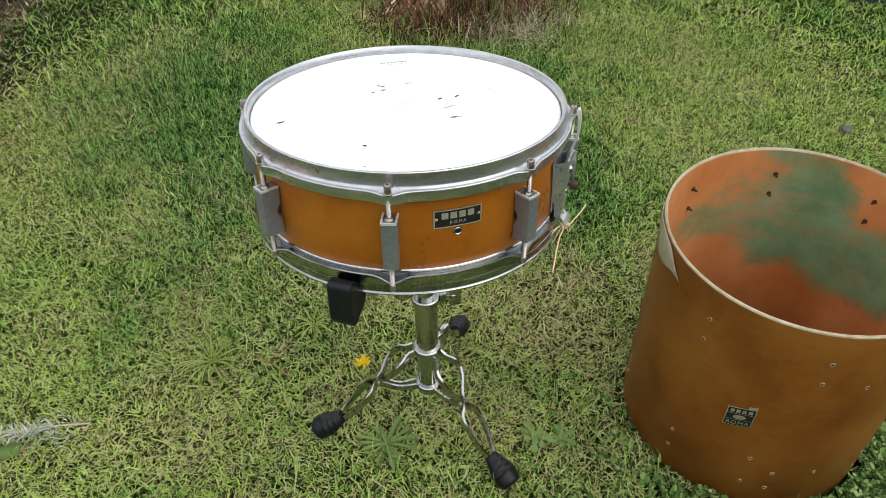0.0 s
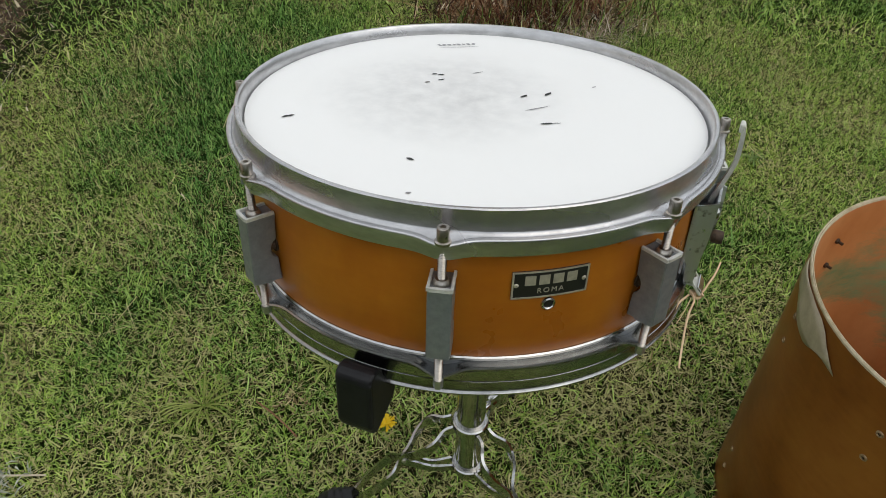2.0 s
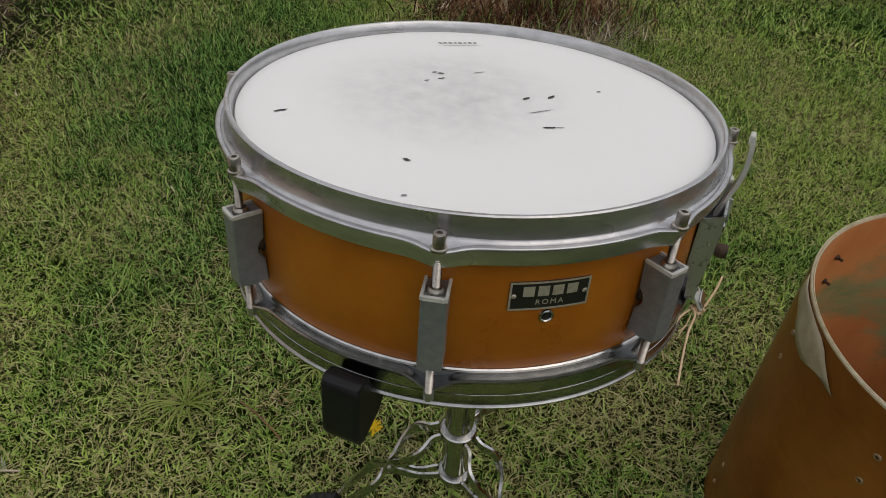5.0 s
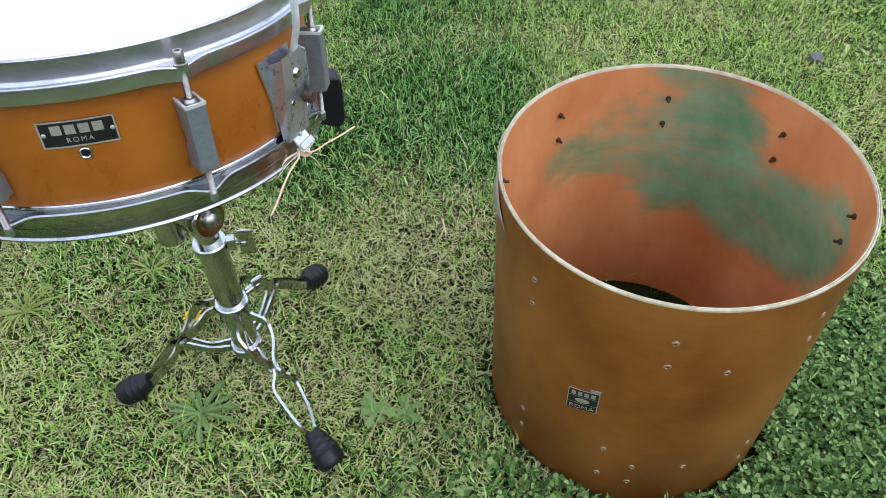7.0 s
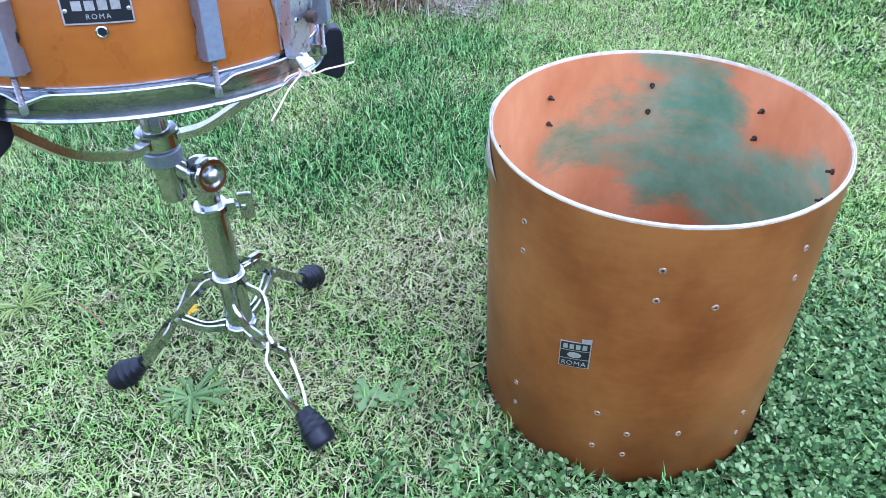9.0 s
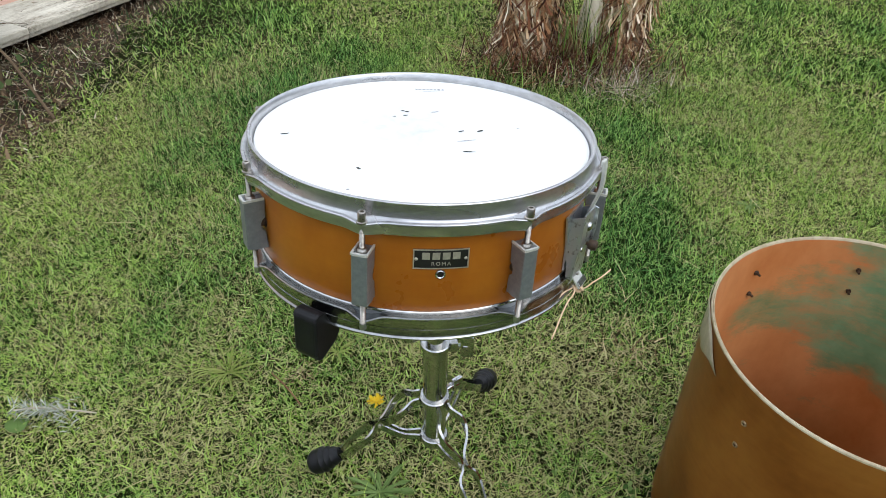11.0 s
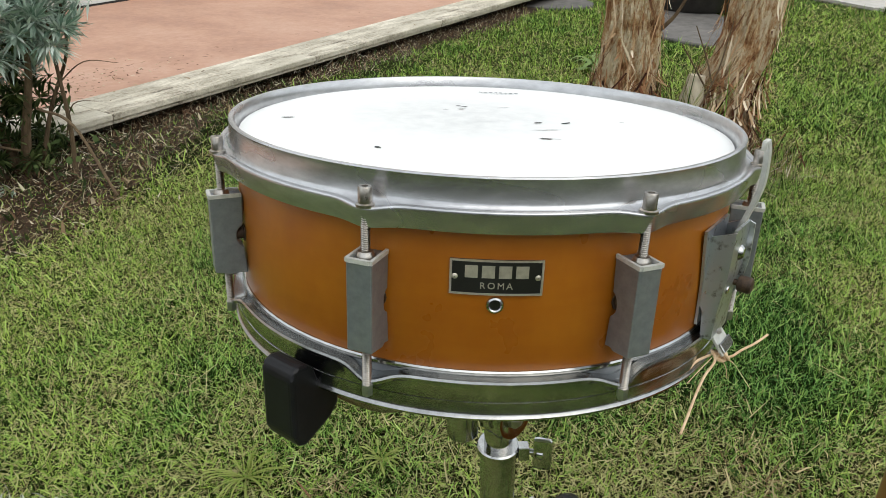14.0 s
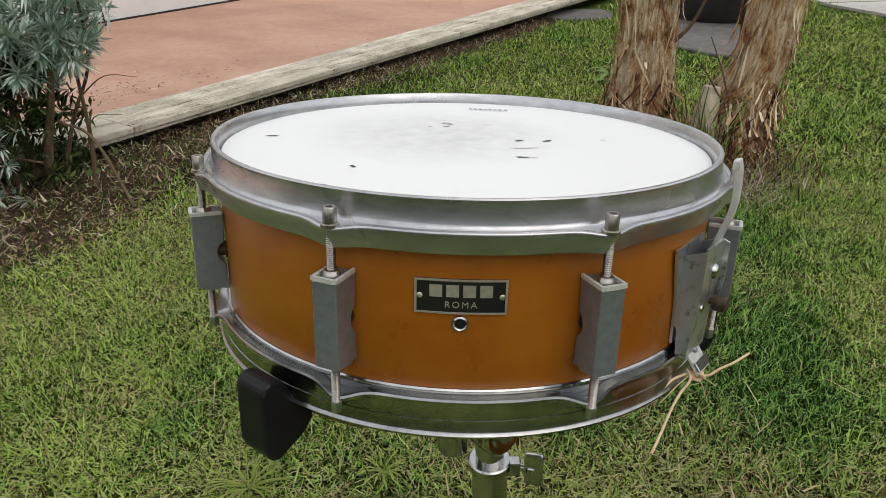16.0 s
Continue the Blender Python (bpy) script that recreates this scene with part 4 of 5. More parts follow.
upper_c = part("leg_collar", moved(ring(0.0175, 0.0225, 0.186, 0.200), Matrix.Translation(POLE)), CHROME, stand)
part("brace_collar", moved(ring(0.0175, 0.0220, 0.098, 0.110), Matrix.Translation(POLE)), CHROME, stand)
part("tube_plug", moved(lathe([(0.0001, 0.086), (0.0155, 0.086), (0.0155, 0.098)], 24), Matrix.Translation(POLE)), RUBBER, stand)
FEET = [Vector((-0.163, 0.052, 0)), Vector((0.0935, -0.144, 0)), Vector((0.139, 0.189, 0))]
for foot in FEET:
    out = (foot - POLE).normalized()
    across = Vector((-out.y, out.x, 0))
    reach = (foot - POLE).length

    def leg_at(s, o):
        r = 0.021 + (reach - 0.030 - 0.021) * s
        z = 0.193 + 0.010 * math.sin(math.pi * min(1, s * 2.2)) - (0.193 - 0.040) * s ** 1.10
        return POLE + out * r + across * o + Vector((0, 0, z))

    marks = [(0, 0.0085), (0.09, 0.0100), (0.20, 0.0200), (0.32, 0.0175), (0.43, 0.0050), (0.51, 0.0045), (0.58, 0.0130), (0.66, 0.0155), (0.85, 0.0125), (1.0, 0.0050)]
    for sign in (-1, 1):
        line = rounded([leg_at(s, sign * o) for s, o in marks], 5)
        part("leg", strip(line, (0, 0, 1), 0.0115, 0.0036), CHROME, stand, "wavy flat chromed bar")
    part("pinch_rivet", moved(lathe([(0.0002, 0.0075), (0.0025, 0.0072), (0.0032, 0.006), (0.0032, -0.006), (0.0025, -0.0072), (0.0002, -0.0075)], 12),
                              Matrix.Translation(leg_at(0.47, 0)) @ across.to_track_quat("Z", "Y").to_matrix().to_4x4()), ROD, stand)
    start = POLE + out * 0.021 + Vector((0, 0, 0.104))
    for sign in (-1, 1):
        part("brace", strip(rounded([start + across * 0.006 * sign, start + out * 0.03 + across * 0.004 * sign, leg_at(0.47, 0.0055 * sign)], 4), (0, 0, 1), 0.0105, 0.0034), CHROME, stand)
    # rubber foot: a ribbed boot slanting down the leg
    top, low = leg_at(0.97, 0), foot + out * 0.008 + Vector((0, 0, 0.019))
    pr, n = [], 24
    for k in range(n):
        f = k / (n - 1)
        pr.append((0.0115 + 0.0092 * min(1, f * 1.8) + (0.0005 if k % 4 == 1 and 3 < k < 16 else -0.0005) - 0.003 * max(0, f - 0.9) / 0.1, -f))
    length = (low - top).length + 0.006
    axis = (top - low).normalized()
    pr = [(0.0002, 0)] + [(r, z * length) for r, z in pr] + [(0.0002, -length)]
    q = axis.to_track_quat("Z", "Y").to_matrix().to_4x4()
    boot = moved(lathe(pr, 20), Matrix.Translation(top) @ q)
    boot = [(x, y, max(z, 0.0005)) for x, y, z in boot[0]], boot[1]
    part("rubber_foot", boot, RUBBER, stand, "black ribbed rubber foot")


def wing(at, way, size=1.0):
    """A T-shaped wing bolt."""
    q = Vector(way).normalized().to_track_quat("Z", "X").to_matrix().to_4x4()
    shank = lathe([(0.0002, -0.004), (0.0035, -0.004), (0.0035, 0.014), (0.006, 0.016), (0.006, 0.022), (0.0002, 0.022)], 14)
    fin = box_bm(-0.0150 * size, 0.0150 * size, -0.0040, 0.0040, 0.012, 0.031, 0.0036, 2)
    fin.verts.index_update()
    fv = [tuple(v.co) for v in fin.verts], [tuple(v.index for v in f.verts) for f in fin.faces]
    fin.free()
    return moved(join(shank, fv), Matrix.Translation(at) @ q)


mid_c = part("height_collar", moved(ring(0.0140, 0.0215, 0.302, 0.313), Matrix.Translation(POLE)), CHROME, stand)
part("clamp_block", box_bm(0.0190, 0.0300, -0.0120, 0.0000, 0.2995, 0.3150, 0.0012, 2), CHROME, mid_c, "", Matrix.Translation(POLE))
part("wing_bolt", wing(POLE + Vector((0.022, -0.006, 0.308)), (1, -0.25, 0), 1.25), CHROME, mid_c)
part("wing_bolt", wing(POLE + Vector((0.019, 0.012, 0.193)), (0.85, 0.5, 0), 0.8), CHROME, upper_c)
part("inner_tube", moved(lathe([(0.0142, 0.300), (0.0142, 0.352), (0.010, 0.354), (0.0002, 0.354)], 28), Matrix.Translation(POLE)), CHROME, stand)
# tilter: two toothed discs on a slanting pivot beside the basket tube
PIV = POLE + Vector((0.004, -0.012, 0.362))
pq = Vector((0.62, -0.75, 0.12)).to_track_quat("Z", "Y").to_matrix().to_4x4()
tilter = part("tilter", moved(lathe([(0.0002, 0.0125), (0.0120, 0.0125), (0.0140, 0.0140), (0.0200, 0.0140), (0.0225, 0.0120), (0.0228, 0.0040), (0.0212, 0.0015), (0.0212, -0.0015), (0.0225, -0.004), (0.0225, -0.012), (0.0190, -0.016), (0.0002, -0.016)], 36), Matrix.Translation(PIV) @ pq), CHROME, stand, "round chromed tilter joint")
part("pivot_bolt", moved(lathe([(0.0002, 0.0205), (0.0050, 0.0195), (0.0085, 0.0165), (0.0090, 0.0120)], 20), Matrix.Translation(PIV) @ pq), ROD, tilter)
part("tilter_neck", tube([POLE + Vector((0, 0, 0.330)), POLE + Vector((0.001, -0.004, 0.350)), PIV], [0.015, 0.0135, 0.012], 16), CHROME, tilter)
TOP = Vector((-0.016, 0.012, 0))
part("basket_tube", moved(lathe([(0.0002, 0.336), (0.0135, 0.336), (0.0150, 0.338), (0.0150, 0.462), (0.0120, 0.466), (0.0002, 0.466)], 28), Matrix.Translation(TOP)), CHROME, stand, "chromed basket tube")
part("tilter_arm", tube([PIV, (PIV + TOP + Vector((0, 0, 0.372))) / 2, TOP + Vector((0, 0, 0.385))], 0.011, 14), CHROME, tilter)
part("basket_hub", moved(ring(0.0145, 0.024, 0.408, 0.428), Matrix.Translation(TOP)), CHROME, stand)
part("basket_nut", moved(ring(0.0145, 0.0215, 0.386, 0.404), Matrix.Translation(TOP)), LUG, stand)
for az in (-38, 90, 206):
    a = DRUM @ polar(0.186, az, -0.134)
    out = (Vector((a.x, a.y, 0)) - TOP).normalized()
    line = rounded([TOP + out * 0.022 + Vector((0, 0, 0.418)), TOP + out * 0.06 + Vector((0, 0, 0.428)), TOP + out * 0.13 + Vector((0, 0, 0.470)), a - out * 0.012 - Vector((0, 0, 0.006)), a], 5)
    arm = part("basket_arm", strip(line, (0, 0, 1), 0.0085, 0.014), CHROME, stand, "flat chromed basket arm")
    outline = [(0.2000, -0.1095), (0.2045, -0.1115), (0.2066, -0.1165), (0.2066, -0.1560), (0.2030, -0.1635), (0.1975, -0.1660), (0.1760, -0.1560), (0.1690, -0.1480), (0.1690, -0.1310), (0.1760, -0.1275), (0.1850, -0.1250), (0.1880, -0.1160), (0.1930, -0.1105)]
    part("rubber_grip", prism(outline, 0.027, 0.0032, 3), RUBBER, arm, "black rubber grip", DRUM @ Matrix.Rotation(radians(az - 90), 4, "Z"))

# ---------------------------------------------------------------- floor tom shell
TC, TR, TH = Vector((0.549, -0.145, -0.003)), 0.1990, 0.428
LEAN = Vector((-0.027, -0.009, 1)).normalized()
LX = (Vector((1, 0, 0)) - LEAN * LEAN.x).normalized()
LY = LEAN.cross(LX)
TOM_POSE = Matrix(((LX.x, LY.x, LEAN.x, TC.x), (LX.y, LY.y, LEAN.y, TC.y), (LX.z, LY.z, LEAN.z, TC.z), (0, 0, 0, 1)))
tom = thing("floor_tom_shell", "bare brown stained floor tom shell standing open on the lawn", "drum shell", m=TOM_POSE)
part("shell", lathe([(TR - 0.006, 0.002), (TR - 0.002, 0.0), (TR, 0.003), (TR, 0.2), (TR, TH - 0.0032)], 160), TOM, tom)
part("bearing_edge", lathe([(TR, TH - 0.0032), (TR - 0.0003, TH - 0.0010), (TR - 0.0014, TH), (TR - 0.0020, TH - 0.0004), (TR - 0.0024, TH - 0.0022), (TR - 0.0028, TH - 0.0006), (TR - 0.0036, TH - 0.0004), (TR - 0.0046, TH - 0.0034)], 160), CREAM, tom, "pale bare ply bearing edge")
PATCH = [(a, b + 0.012) for a, b in [(152, 0.425), (127, 0.405), (113, 0.350), (110, 0.300), (93, 0.315), (66, 0.365), (56, 0.335), (61, 0.235), (80, 0.188), (113, 0.150), (131, 0.185), (150, 0.150), (158, 0.228), (174, 0.235), (200, 0.262), (198, 0.325), (176, 0.362), (149, 0.372), (161, 0.405)]]


def patch_depth(az, z):
    """How far a spot of the lining lies inside the painted patch: 0 outside, 1 well inside."""
    x, pts, inside, near = az * 0.00353, [(a * 0.00353, b) for a, b in PATCH], False, 9.0
    for (ax, ay), (bx, by) in zip(pts, pts[1:] + pts[:1]):
        if (ay > z) != (by > z) and x < (bx - ax) * (z - ay) / (by - ay) + ax:
            inside = not inside
        f = max(0.0, min(1.0, ((x - ax) * (bx - ax) + (z - ay) * (by - ay)) / ((bx - ax) ** 2 + (by - ay) ** 2)))
        near = min(near, math.hypot(x - ax - f * (bx - ax), z - ay - f * (by - ay)))
    thin = 0.48 * max(0.0, min(1.0, (az - 128) / 34))
    return max(0.0, min(1.0, 0.5 + (near if inside else -near) / 0.05)) * (1 - thin)


iv, iff, paint, na, nz = [], [], [], 180, 50
for k in range(na):
    az = 360 * k / na
    for j in range(nz):
        z = 0.002 + (TH - 0.0054) * j / (nz - 1)
        iv.append(tuple(polar(TR - 0.0046, az, z)))
        paint.append(patch_depth(az, z))
for k in range(na):
    for j in range(nz - 1):
        a, b = k * nz + j, (k + 1) % na * nz + j
        iff.append((a, a + 1, b + 1, b))
part("shell_lining", mesh("shell_lining", iv, iff, True, {"paint": paint}), INSIDE, tom, "orange brown inside with rubbed teal paint")


def tom_at(az, z, r=TR):
    return Matrix.Translation(polar(r, az, z)) @ Matrix.Rotation(radians(az - 90), 4, "Z") @ Matrix.Rotation(radians(90), 4, "Y")


eye_ring = mesh("screw", *lathe([(0.0002, 0.0002), (0.0017, 0.0003), (0.0022, 0.0015), (0.0030, 0.0014), (0.0037, 0.0008), (0.0041, 0.0)], 12))
eye_hole = mesh("screw_hole", *lathe([(0.0002, 0.0006), (0.0019, 0.0006), (0.0019, 0.0)], 10))


def eyelet(az, z):
    part("screw_hole", eye_hole, DARKHOLE, part("screw", eye_ring, RUSTY, tom, "", tom_at(az, z)), "dark hole")



bolt_mesh = mesh("bolt", *join(lathe([(0.0002, 0.0085), (0.0018, 0.0085), (0.0018, 0.0026), (0.0034, 0.0026), (0.0037, 0.0020), (0.0037, 0.0)], 10)))
for k in range(8):
    az = -74 + 45 * k
    for z in (0.373, 0.333, 0.110, 0.069):
        eyelet(az, z)
        if z > 0.2:
            part("bolt", bolt_mesh, DARKHOLE, tom, "", tom_at(az, z + 0.0055, TR - 0.0046) @ Matrix.Rotation(radians(180), 4, "X"))
for az, z in ((-40, 0.138), (-40, 0.074), (-11.5, 0.114), (-11.5, 0.324)):
    eyelet(az, z)


def tom_bent(data, az0, z0, skew):
    """Lay a flat mesh on the shell, its upper and lower edges climbing to one side."""
    return [tuple(polar(TR + z, az0 + math.degrees(x / TR), z0 + y + skew * x)) for x, y, z in data[0]], data[1]


TB = (-50.5, 0.224, 0.34)
part("badge_corner", tom_bent(plate(0.0070, 0.0185, 0.0209, 0.0262, -0.0003, 0.0007, 4), *TB), SILVER, tom, "bent up corner of the badge")
tbadge = part("badge", tom_bent(plate(-0.0185, 0.0185, -0.0205, 0.0205, -0.0003, 0.0007, 8), *TB), SILVER, tom, "worn silver and black maker's badge")
for y0, y1 in ((-0.0195, -0.0075), (-0.0063, 0.0063), (0.0075, 0.0195)):
    part("badge_panel", tom_bent(plate(-0.0172, 0.0172, y0, y1, 0.0006, 0.0010, 8), *TB), BLACK, tbadge)
for x in (-0.0115, -0.0038, 0.0038, 0.0115):
    part("badge_mark", tom_bent(plate(x - 0.0026, x + 0.0026, 0.0098, 0.0170, 0.0009, 0.0013, 3), *TB), SILVER, tbadge)
part("badge_lettering", tom_bent(shifted(letters("ROMA", 0.0100, 1.10), 0, -0.0172, 0.0011), *TB), SILVER, tbadge)
part("badge_oval", tom_bent(shifted(([(0.0085 * math.cos(a), 0.0046 * math.sin(a), 0.0012) for a in [2 * math.pi * k / 20 for k in range(20)]], [tuple(range(20))]), 0, 0), *TB), SILVER, tbadge)
# a broad pointed strip of yellowed tape hanging from the rim
tv, tf = [], []
for k in range(13):
    f = k / 12
    upper, lower = TH - 0.002 - 0.010 * f - 0.030 * max(0, f - 0.72) / 0.28, TH - 0.034 - 0.022 * f + 0.018 * max(0, f - 0.78) / 0.22
    for j in range(5):
        g = j / 4
        z = upper + (lower - upper) * g
        lift = 0.0012 + 0.0035 * g * f + 0.0012 * math.sin(9 * f + 3 * g)
        tv.append(tuple(polar(TR + lift, -130 + 38 * f - 8 * g * f, z)))
for k in range(12):
    for j in range(4):
        tf.append((5 * k + j, 5 * k + j + 1, 5 * k + j + 6, 5 * k + j + 5))
tape = part("tape", (tv, tf), TAPE, tom, "peeling yellowed adhesive tape")
solid = tape.modifiers.new("thickness", "SOLIDIFY")
solid.thickness = 0.0006

# ---------------------------------------------------------------- tree
tree = thing("tree", "old two-stemmed tree with peeling brown bark", "tree", m=Matrix.Translation((0.735, 1.70, 0)))


def trunk_mesh(line, radii, seed, na=200, nz=240, flare=0.35):
    """A ridged trunk along a smooth line."""
    pts = rounded(line, max(2, nz // (len(line) - 1)))
    verts, faces, n = [], [], len(pts)
    for i, p in enumerate(pts):
        f = i / (n - 1)
        r0 = np.interp(f, np.linspace(0, 1, len(radii)), radii)
        for k in range(na):
            a = 2 * math.pi * k / na
            q = Vector((math.cos(a) * 3.2, math.sin(a) * 3.2, p.z * 1.6 + seed))
            ridge = abs(noise.noise(q)) * 0.45 + abs(noise.noise(Vector((q.x * 2.7, q.y * 2.7, q.z * 3)))) * 0.35 + abs(noise.noise(Vector((q.x * 6, q.y * 6, q.z * 8)))) * 0.22 + noise.noise(Vector((q.x * 13, q.y * 13, q.z * 22))) * 0.09
            root = flare * math.exp(-p.z / 0.09) * (0.6 + 0.6 * math.cos(3 * a + seed))
            r = r0 * (0.84 + 0.46 * ridge + max(0, root))
            verts.append((p.x + r * math.cos(a), p.y + r * math.sin(a), max(p.z, 0.0) if i else -0.02))
    for i in range(n - 1):
        for k in range(na):
            a, b = i * na, (i + 1) * na
            faces.append((a + k, a + (k + 1) % na, b + (k + 1) % na, b + k))
    faces.append(tuple(range((n - 1) * na, n * na)))
    return verts, faces


STEMS = [([(-0.158, 0, 0), (-0.155, 0, 0.22), (-0.148, 0, 0.45), (-0.15, 0.02, 1.2), (-0.22, 0.05, 2.3)], [0.102, 0.090, 0.085, 0.08, 0.06], 1.0),
         ([(0.145, 0.0, 0), (0.172, 0, 0.2), (0.222, 0, 0.42), (0.31, 0.02, 1.2), (0.45, -0.03, 2.3)], [0.106, 0.089, 0.079, 0.074, 0.06], 5.0)]
for line, radii, seed in STEMS:
    part("trunk", trunk_mesh(line, radii, seed), BARK, tree, "stem with peeling fibrous bark")
part("root_flare", trunk_mesh([(0.0, 0.01, 0), (0.0, 0.01, 0.06), (0.0, 0.02, 0.13)], [0.18, 0.13, 0.04], 9.0, 80, 24, 0.2), BARK, tree)
# loose bark: curling strips along the stems
fl = []
brg = random.Random(11)
for line, radii, seed in STEMS:
    for _ in range(1100):
        z = brg.uniform(0.0, 1.0) ** 4 * 1.1 + 0.02
        x = float(np.interp(z, [p[2] for p in line], [p[0] for p in line]))
        y = float(np.interp(z, [p[2] for p in line], [p[1] for p in line]))
        r = float(np.interp(z, np.array([0, 0.57, 1.15, 1.7, 2.3]), radii)) * (1.0 + 0.30 * math.exp(-z / 0.09))
        low = math.exp(-z / 0.15)
        a, l, w = brg.uniform(0, 2 * math.pi), (0.02 + brg.random() ** 2 * 0.12) * (1 - 0.3 * low), brg.uniform(0.0015, 0.0065)
        lift, skew = brg.uniform(0.001, 0.009) + 0.016 * low * brg.random(), brg.gauss(0, 0.25 + 0.7 * low)
        v = []
        for j in range(5):
            f = j / 4
            zz = z - l * (f - 0.3)
            xx = float(np.interp(zz, [p[2] for p in line], [p[0] for p in line]))
            rr, aa = r * 1.0 + 0.004 + lift * (2 * f - 0.7) ** 2, a + skew * (f - 0.5) * l / r
            wa = w * (0.25 + math.sin(math.pi * min(0.98, f + 0.02))) / r / 2
            for sgn in (-1, 1):
                v.append((xx + rr * math.cos(aa + sgn * wa), y + rr * math.sin(aa + sgn * wa), max(0.004, zz)))
        fl.append((v, [(2 * j, 2 * j + 1, 2 * j + 3, 2 * j + 2) for j in range(4)]))
skirt_strips = []
for line, radii, seed in STEMS:
    for _ in range(560):
        a, z, l = brg.uniform(0, 6.28), 0.02 + 0.26 * brg.random() ** 1.6, brg.uniform(0.04, 0.13)
        x = float(np.interp(z, [p[2] for p in line], [p[0] for p in line]))
        r, w, sk = radii[0] * (1.02 + 0.30 * math.exp(-z / 0.09)), brg.uniform(0.0022, 0.0085), brg.gauss(0, 0.35)
        v = []
        for j in range(4):
            f = j / 3
            rr, aa, zz = r + 0.004 + 0.035 * f * f * brg.random(), a + sk * f, max(0.004, z - l * f * 0.8)
            for sgn in (-1, 1):
                v.append((x + rr * math.cos(aa + sgn * w / r / 2), rr * math.sin(aa + sgn * w / r / 2), zz))
        skirt_strips.append((v, [(2 * j, 2 * j + 1, 2 * j + 3, 2 * j + 2) for j in range(3)]))
tagged(part("shredded_base", join(*skirt_strips[::2]), REDLITTER, tree, "red-brown shredded bark at the foot"), kind="stuff")
tagged(part("shredded_bark", join(*skirt_strips[1::2]), FLAKE, tree, "pale curling bark shreds at the foot"), kind="stuff")
tagged(part("loose_bark", join(*fl), FLAKE, tree, "hanging strips of shredded bark"), kind="stuff")
part("stub", tube([(0.035, -0.05, 0.02), (0.042, -0.055, 0.10), (0.047, -0.055, 0.18), (0.055, -0.05, 0.25)], [0.046, 0.040, 0.037, 0.026], 9), PALEWOOD, tree, "pale broken stub between the stems")
for p0, p1, r in (((-0.09, -0.03, 0.37), (0.005, -0.05, 0.52), 0.007), ((0.09, -0.06, 0.20), (-0.03, -0.12, 0.36), 0.0035), ((0.10, -0.07, 0.22), (0.03, -0.05, 0.40), 0.003), ((0.06, -0.09, 0.15), (0.12, -0.10, 0.42), 0.003)):
    mid = (Vector(p0) + Vector(p1)) / 2 + Vector((0.01, 0, -0.012))
    part("twig", tube(rounded([p0, mid, p1], 4), [r * (1 - 0.06 * k) for k in range(9)], 6), WOOD, tree)
# upper limbs and a thin crown, out of view
lrg = random.Random(3)
leaves = []
for (line, radii, seed) in STEMS:
    tip = Vector(line[-1])
    for k in range(4):
        a = lrg.uniform(0, 6.28)
        end = tip + Vector((math.cos(a) * 0.7, math.sin(a) * 0.7, lrg.uniform(0.4, 1.1)))
        part("limb", tube(rounded([tip - Vector((0, 0, 0.15)), (tip + end) / 2 + Vector((0, 0, 0.08)), end], 5), np.linspace(0.04, 0.012, 11), 8), WOOD, tree)
        for _ in range(260):
            c = end + Vector((lrg.gauss(0, 0.22), lrg.gauss(0, 0.22), lrg.gauss(0, 0.18)))
            d, s = Vector((lrg.gauss(0, 1), lrg.gauss(0, 1), lrg.gauss(0, 1))).normalized() * 0.05, Vector((lrg.gauss(0, 1), lrg.gauss(0, 1), lrg.gauss(0, 1))).normalized() * 0.008
            leaves.append(([tuple(c - d), tuple(c + s), tuple(c + d), tuple(c - s)], [(0, 1, 2, 3)]))
tagged(part("crown", join(*leaves), WEED, tree, "thin crown of narrow leaves"), kind="stuff")

# ---------------------------------------------------------------- bush on the bed
bush = thing("shrub", "silvery grey-green shrub with woody stems and narrow leaves", "shrub", m=Matrix.Translation((-1.27, 1.50, 0)))
srg = random.Random(21)
stems = [[(0, 0, 0), (0.03, 0, 0.15), (0.10, -0.02, 0.33), (0.13, -0.03, 0.47)], [(-0.03, 0.02, 0), (-0.05, 0.02, 0.2), (-0.03, 0.0, 0.42), (0.02, 0.0, 0.60)], [(-0.05, -0.02, 0), (-0.12, -0.03, 0.2), (-0.16, -0.02, 0.45)],
         [(0.02, 0.02, 0), (0.10, 0.05, 0.22), (0.19, 0.06, 0.40), (0.21, 0.05, 0.62)], [(-0.02, 0.03, 0), (-0.10, 0.10, 0.25), (-0.12, 0.14, 0.55)], [(0.14, 0.01, 0.02), (0.17, 0.0, 0.20), (0.175, 0.01, 0.42), (0.20, 0.02, 0.68)]]
for k, s in enumerate(stems):
    line = rounded(s, 6)
    part("stem", tube(line, np.linspace(0.018 if k < 3 else 0.008, 0.006 if k < 3 else 0.003, len(line)), 8), WOOD, bush)


def whorl(c, way, n, length, width):
    """A tuft of narrow leaves round a shoot's tip."""
    way = Vector(way).normalized()
    u = way.orthogonal().normalized()
    v = way.cross(u)
    out = []
    for k in range(n):
        a, f = srg.uniform(0, 6.28), srg.random()
        d = (way * (0.15 + 0.95 * (1 - f)) + (u * math.cos(a) + v * math.sin(a)) * (0.35 + 0.75 * f)).normalized()
        base = Vector(c) - way * 0.05 * f
        l, side = length * srg.uniform(0.7, 1.1), d.cross(Vector((0.1, 0.2, 1))).normalized() * width / 2
        midp, droop = base + d * l * 0.5, Vector((0, 0, -0.012 * f))
        tipp = base + d * l + droop
        out.append(([tuple(base), tuple(midp + side), tuple(tipp), tuple(midp - side)], [(0, 1, 2, 3)]))
    return out


